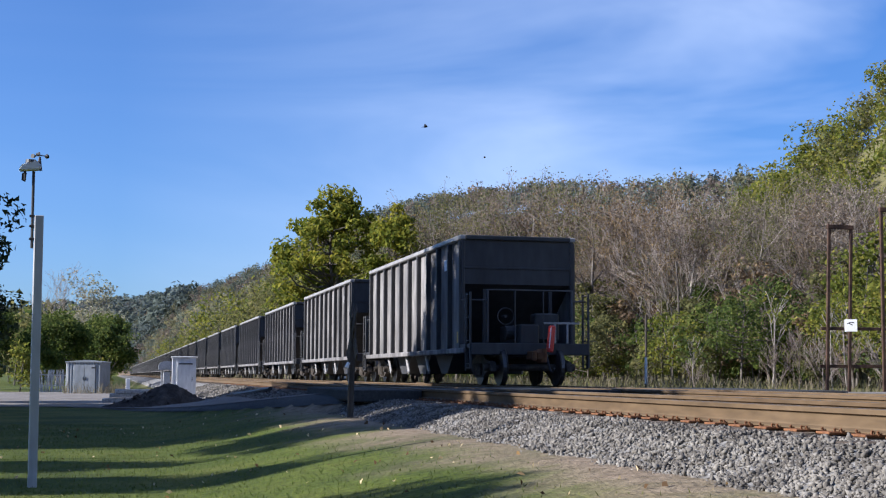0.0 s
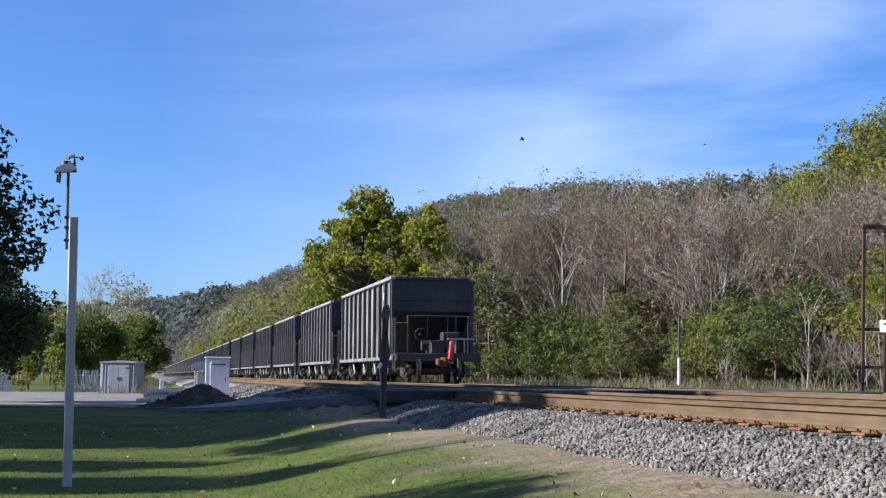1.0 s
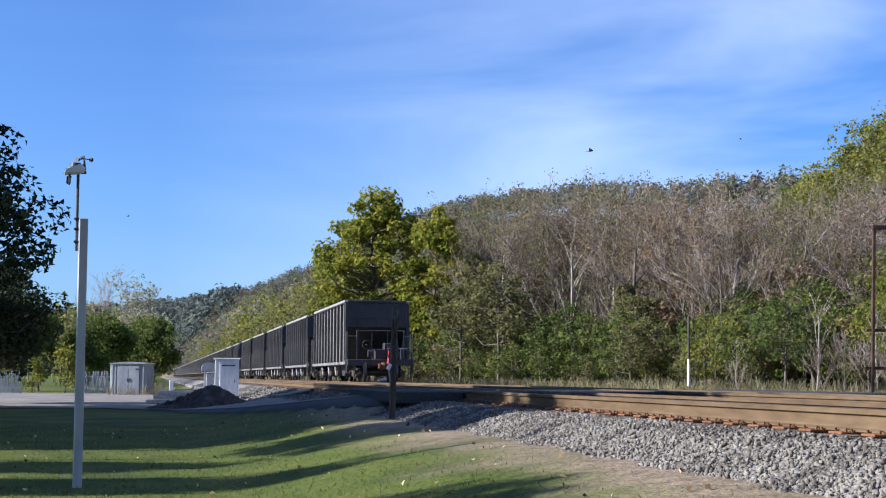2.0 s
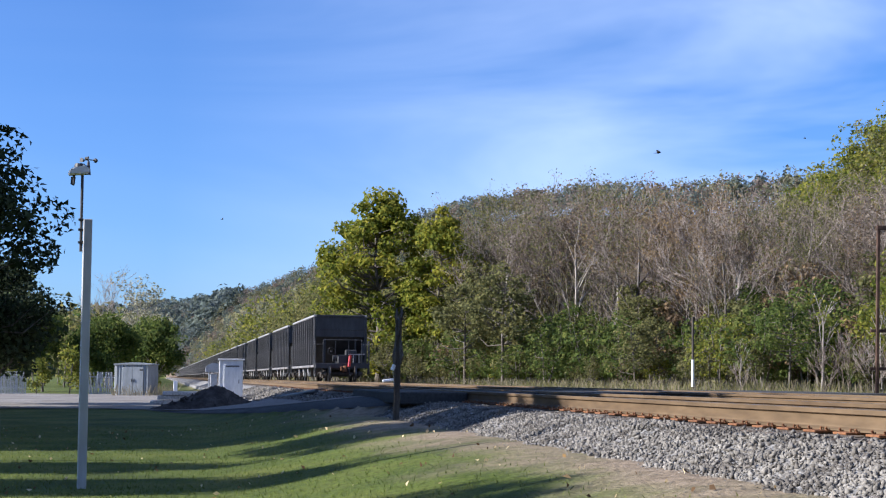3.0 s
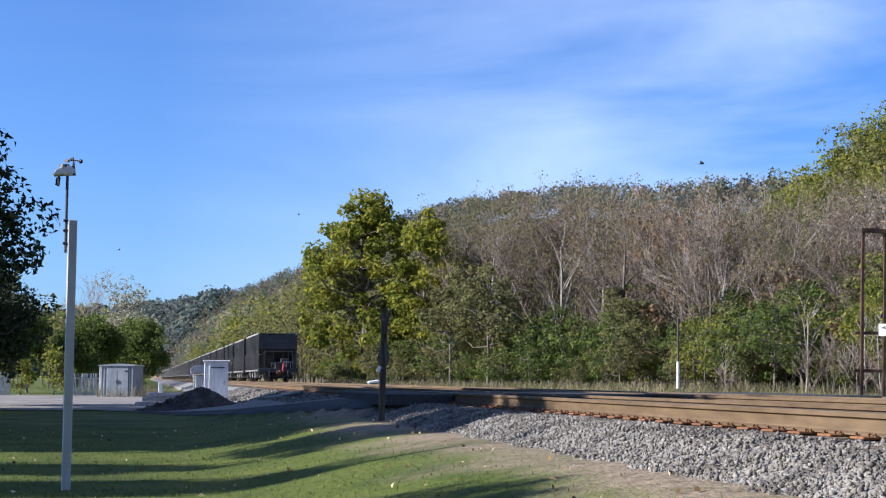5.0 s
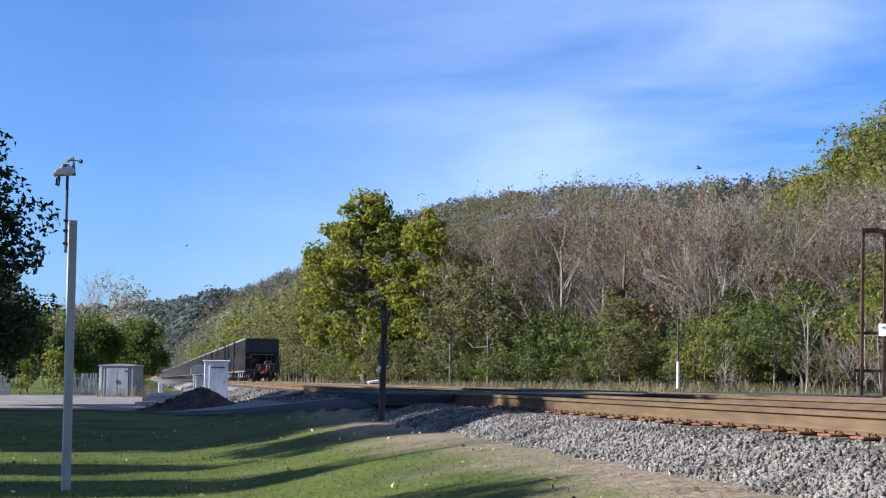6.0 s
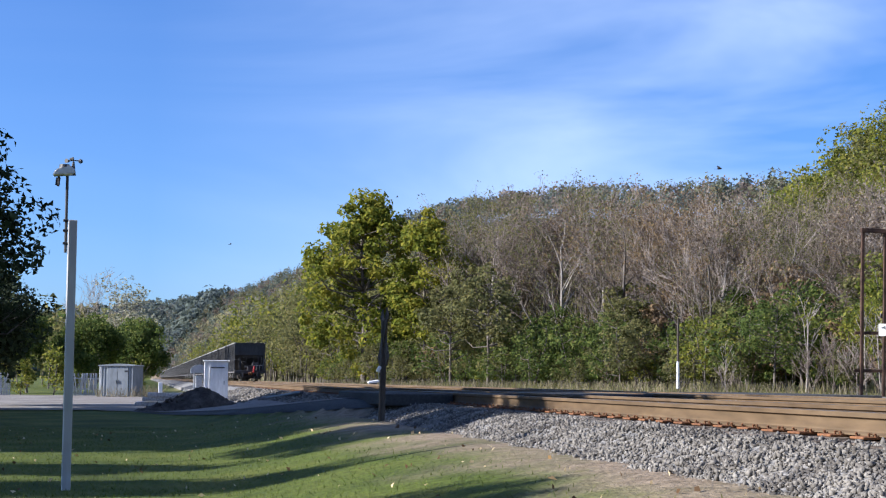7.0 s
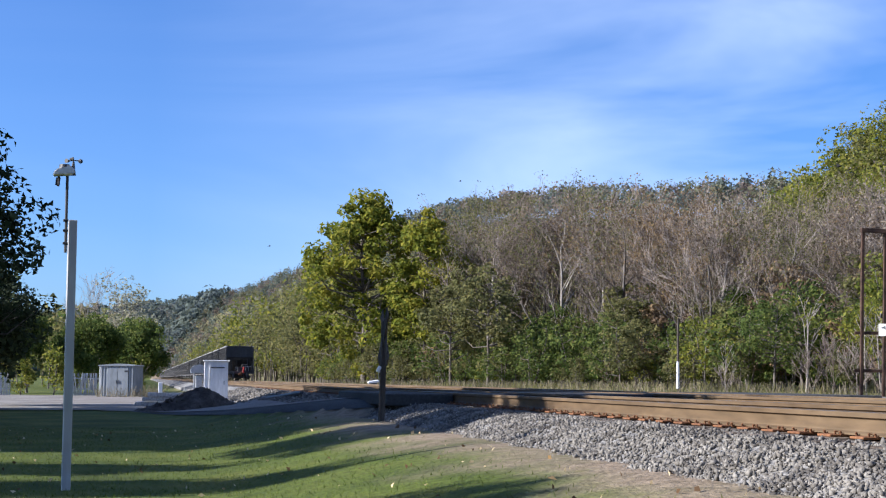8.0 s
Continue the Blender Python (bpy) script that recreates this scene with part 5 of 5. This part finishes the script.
def drain_pipe():
    t = thing("drain_pipe", pose(0, 0, 0), "black plastic drain pipe lying on the ballast shoulder", "pipe")
    b = bmesh.new()
    P = [Vector((3.9 + 0.7 * k / 7 + 0.04 * math.sin(k * 1.7), 51.3 - 10.5 * k / 7, 0.38 + 0.42 * k / 7)) for k in range(8)]
    for p, q in zip(P, P[1:]):
        rod(b, p, q, 0.06, sides=8)
    part("pipe", b, M_BLACKMETAL, t)


drain_pipe()


def steel_frame(name_pose, w, h, label):
    t = thing("steel_frame", name_pose, label, "steel frame", "rusted frames in the brush")
    for x in (0, w):
        b = bmesh.new()
        box(b, (x, 0, h / 2), (0.085, 0.085, h), bevel=0.01)
        part("leg", b, M_RUSTFRAME, t)
    b = bmesh.new()
    box(b, (w / 2, 0, h - 0.05), (w + 0.12, 0.13, 0.12), bevel=0.01)
    part("head_beam", b, M_RUSTFRAME, t)
    return t


f1 = steel_frame(pose(19.36, 34.36, 0.6, 0, 2.0, -8), 0.64, 4.9, "rusted narrow steel portal frame standing in brush")
for z in (0.95, 2.0):
    b = bmesh.new()
    box(b, (0.9, 0.02, z), (2.2, 0.07, 0.09), (0, -2, 0), bevel=0.008)
    part("cross_rail", b, M_RUSTFRAME, f1)
f2 = steel_frame(pose(20.55, 33.37, 0.6, 0, 0.3, -8), 1.6, 5.3, "taller rusted steel portal frame standing in brush")


def notice():
    t = thing("notice_board", pose(19.97, 34.05, 2.45, 0, 0, -25), "small white notice board with a dark smudge of writing", "sign")
    b = bmesh.new()
    box(b, (0, 0, 0.2), (0.34, 0.02, 0.34), bevel=0.004)
    part("board", b, M_SIGN, t)
    k = bmesh.new()
    for i, (x, z, w) in enumerate(((-0.05, 0.27, 0.10), (0.05, 0.28, 0.08), (0.0, 0.235, 0.11))):
        box(k, (x, -0.013, z), (w, 0.004, 0.022), (0, 25 * (i - 1), 0))
    part("writing", k, M_BLACKMETAL, t)


notice()


# ---- lawn litter, weeds and grass ----
def scatter_leaves():
    nrg = np.random.default_rng(12)
    n = 420
    y = nrg.uniform(7, 34, n)
    x = nrg.uniform(-0.35 * y, 4.0, n)
    P = np.stack([x, y, land(x, y) + 0.02], -1)
    V, F = leaves_at(P, 0.028, nrg, 0.4, 4)
    tagged(new("fallen_leaves", quads_mesh("fallen_leaves", V, F, L_FALLEN)), "dry fallen leaves scattered on the lawn", "leaves", kind="stuff")


def grass_tufts():
    nrg = np.random.default_rng(15)
    n = 60000
    y = 7 + 27 * nrg.uniform(0, 1, n) ** 1.3
    x = nrg.uniform(-0.40 * y, 3.6, n)
    keep = nrg.uniform(0, 1, n) < np.clip((3.4 - x) / 2.4, 0.05, 1)
    keep &= y < road_mid(x) - 2.7
    x, y = x[keep], y[keep]
    n = len(x)
    h = nrg.uniform(0.012, 0.04, n)
    a = nrg.uniform(0, 6.28, n)
    w = 0.006
    z = land(x, y)
    bx, by = np.cos(a) * w, np.sin(a) * w
    lx, ly = nrg.normal(0, 0.025, n), nrg.normal(0, 0.025, n)
    V = np.stack([np.stack([x - bx, y - by, z - 0.01], -1), np.stack([x + bx, y + by, z - 0.01], -1), np.stack([x + lx + bx * 0.2, y + ly + by * 0.2, z + h], -1)], 1)
    tagged(new("grass", quads_mesh("grass", V.reshape(-1, 3), np.arange(3 * n).reshape(-1, 3), L_GRASS)), "short mown grass", "grass", kind="stuff")


def weeds(name, xs, ys, n, h0, h1, material, label, seed):
    nrg = np.random.default_rng(seed)
    x, y = nrg.uniform(*xs, n), nrg.uniform(*ys, n)
    h = nrg.uniform(h0, h1, n)
    a = nrg.uniform(0, 6.28, n)
    w = 0.012 + 0.01 * h
    z = land(x, y)
    bx, by = np.cos(a) * w, np.sin(a) * w
    lx, ly = nrg.normal(0, 0.5, n) * h, nrg.normal(0, 0.5, n) * h
    V = np.stack([np.stack([x - bx, y - by, z - 0.05], -1), np.stack([x + bx, y + by, z - 0.05], -1), np.stack([x + lx + bx * 0.3, y + ly + by * 0.3, z + h], -1), np.stack([x + lx - bx * 0.3, y + ly - by * 0.3, z + h], -1)], 1)
    tagged(new(name, quads_mesh(name, V.reshape(-1, 3), np.arange(4 * n).reshape(-1, 4), material)), label, "weeds", kind="stuff")


L_GRASS = leaf_material("grass_blades", [(0.055, 0.085, 0.014), (0.10, 0.138, 0.021), (0.16, 0.175, 0.05)], scale=0.6)
scatter_leaves()
grass_tufts()
weeds("dry_weeds", (14.8, 24), (34, 120), 2600, 0.12, 0.5, L_WEED, "tan dry weeds along the far side of the track", 31)
weeds("green_weeds", (15.5, 24), (34, 120), 3600, 0.1, 0.45, L_OLIVE, "olive weeds along the far side of the track", 32)
weeds("dry_grass", (-3.0, 1.0), (86, 95), 700, 0.2, 0.8, L_WEED, "tan dry grass round the shed", 33)


# ---- birds ----
def bird():
    t = thing("bird", pose(0, 0, 0), "dark bird gliding high over the valley", "bird", "birds")
    b = bmesh.new()
    bmesh.ops.create_uvsphere(b, u_segments=10, v_segments=6, radius=1, matrix=Matrix.Diagonal((0.09, 0.30, 0.08, 1)))
    part("body", b, M_BIRD, t)
    for s in (-1, 1):
        w = bmesh.new()
        prism(w, [(0, 0.16), (s * 0.45, 0.20), (s * 0.88, 0.02), (s * 0.80, -0.10), (s * 0.42, -0.12), (0, -0.14)], 2, -0.012, 0.012)
        wing = part("wing", w, M_BIRD, t)
        wing.matrix_basis = pose(0, 0, 0.03, 0, -s * 14, 0)
    k = bmesh.new()
    prism(k, [(-0.05, -0.24), (0.05, -0.24), (0.11, -0.52), (-0.11, -0.52)], 2, -0.01, 0.01)
    part("tail", k, M_BIRD, t)
    return t


def in_sky(px, py, t_yaw, t_pitch, dist):
    """The place at that depth which lies px to the right and py above the axis of a gaze."""
    f = Vector((math.sin(t_yaw) * math.cos(t_pitch), math.cos(t_yaw) * math.cos(t_pitch), math.sin(t_pitch)))
    r = Vector((math.cos(t_yaw), -math.sin(t_yaw), 0))
    u = r.cross(f)
    return Vector(EYE) + (f + r * (px / 2394) + u * (py / 2394)) * dist


def flight(points, dist):
    """Poses of a bird through points (seconds, across, up, yaw, pitch), its beak along the way."""
    P = [(p[0], in_sky(p[1], p[2], p[3], p[4], dist)) for p in points]
    rows = []
    for i, (t, p) in enumerate(P):
        q = P[min(i + 1, len(P) - 1)][1] - P[max(i - 1, 0)][1]
        rows.append((t, Matrix.Translation(p) @ Euler((math.radians(6), math.radians(16), math.atan2(-q.x, q.y))).to_matrix().to_4x4()))
    return rows


Y0, YA, YB, YC, YE = (0.2376, 0.0935), (0.2138, 0.0939), (0.2101, 0.0944), (0.2040, 0.0952), (0.2145, 0.0964)
FLIGHTS = [
    (flight([(0, -32, 216, *Y0), (1, 139, 194, *YA), (1.5, 198, 179, *YB), (3, 380, 172, *YC), (3.5, 428, 180, *YC), (4.5, 458, 162, *YE), (6.5, 451, 144, *YE), (8, 700, 150, *YE)], 95)),
    (flight([(0, 73, 162, *Y0), (1, 183, 141, *YA), (1.5, 217, 130, *YB), (3.5, 382, 128, *YC), (4.5, 470, 120, *YE), (8, 800, 100, *YE)], 200)),
    (flight([(0, 420, 144, *Y0), (1, 462, 187, *YA), (3.5, 700, 200, *YC), (8, 1100, 250, *YE)], 230)),
    (flight([(0, -860, 90, *Y0), (1.5, -640, 60, *YB), (3.5, -329, 50, *YC), (4.5, -286, 55, *YE), (6, -180, 70, *YE), (8, 30, 120, *YE)], 210)),
    (flight([(0, -1300, -60, *Y0), (4.5, -640, -10, *YE), (6.5, -409, 5, *YE), (7, -376, 6, *YE), (8, -307, 3, *YE)], 210)),
]
first_bird = bird()
first_bird.scale = (0.62, 0.62, 0.62)
BIRDS = [first_bird] + [copy_thing(first_bird, pose(0, 0, 0)) for _ in range(len(FLIGHTS) - 1)]


# ---- what moves ----
def motions():
    for k, c in enumerate(CARS):
        y = TRAIN_S + LEN / 2 + k * PITCH
        walk(c, [(t, pose(TRACKS[1], y + SPEED * t, RAIL)) for t in (0.0, 2.0, 4.0, 6.0, 8.0)])
    turn = math.degrees(SPEED / 0.457) / FPS
    for w in first_wheels:
        p = w.matrix_basis.translation.copy()
        walk(w, [(i / FPS, pose(p.x, p.y, p.z, -turn * i)) for i in range(0, 8 * FPS + 1)])
    for b, rows in zip(BIRDS, FLIGHTS):
        walk(b, rows)


motions()
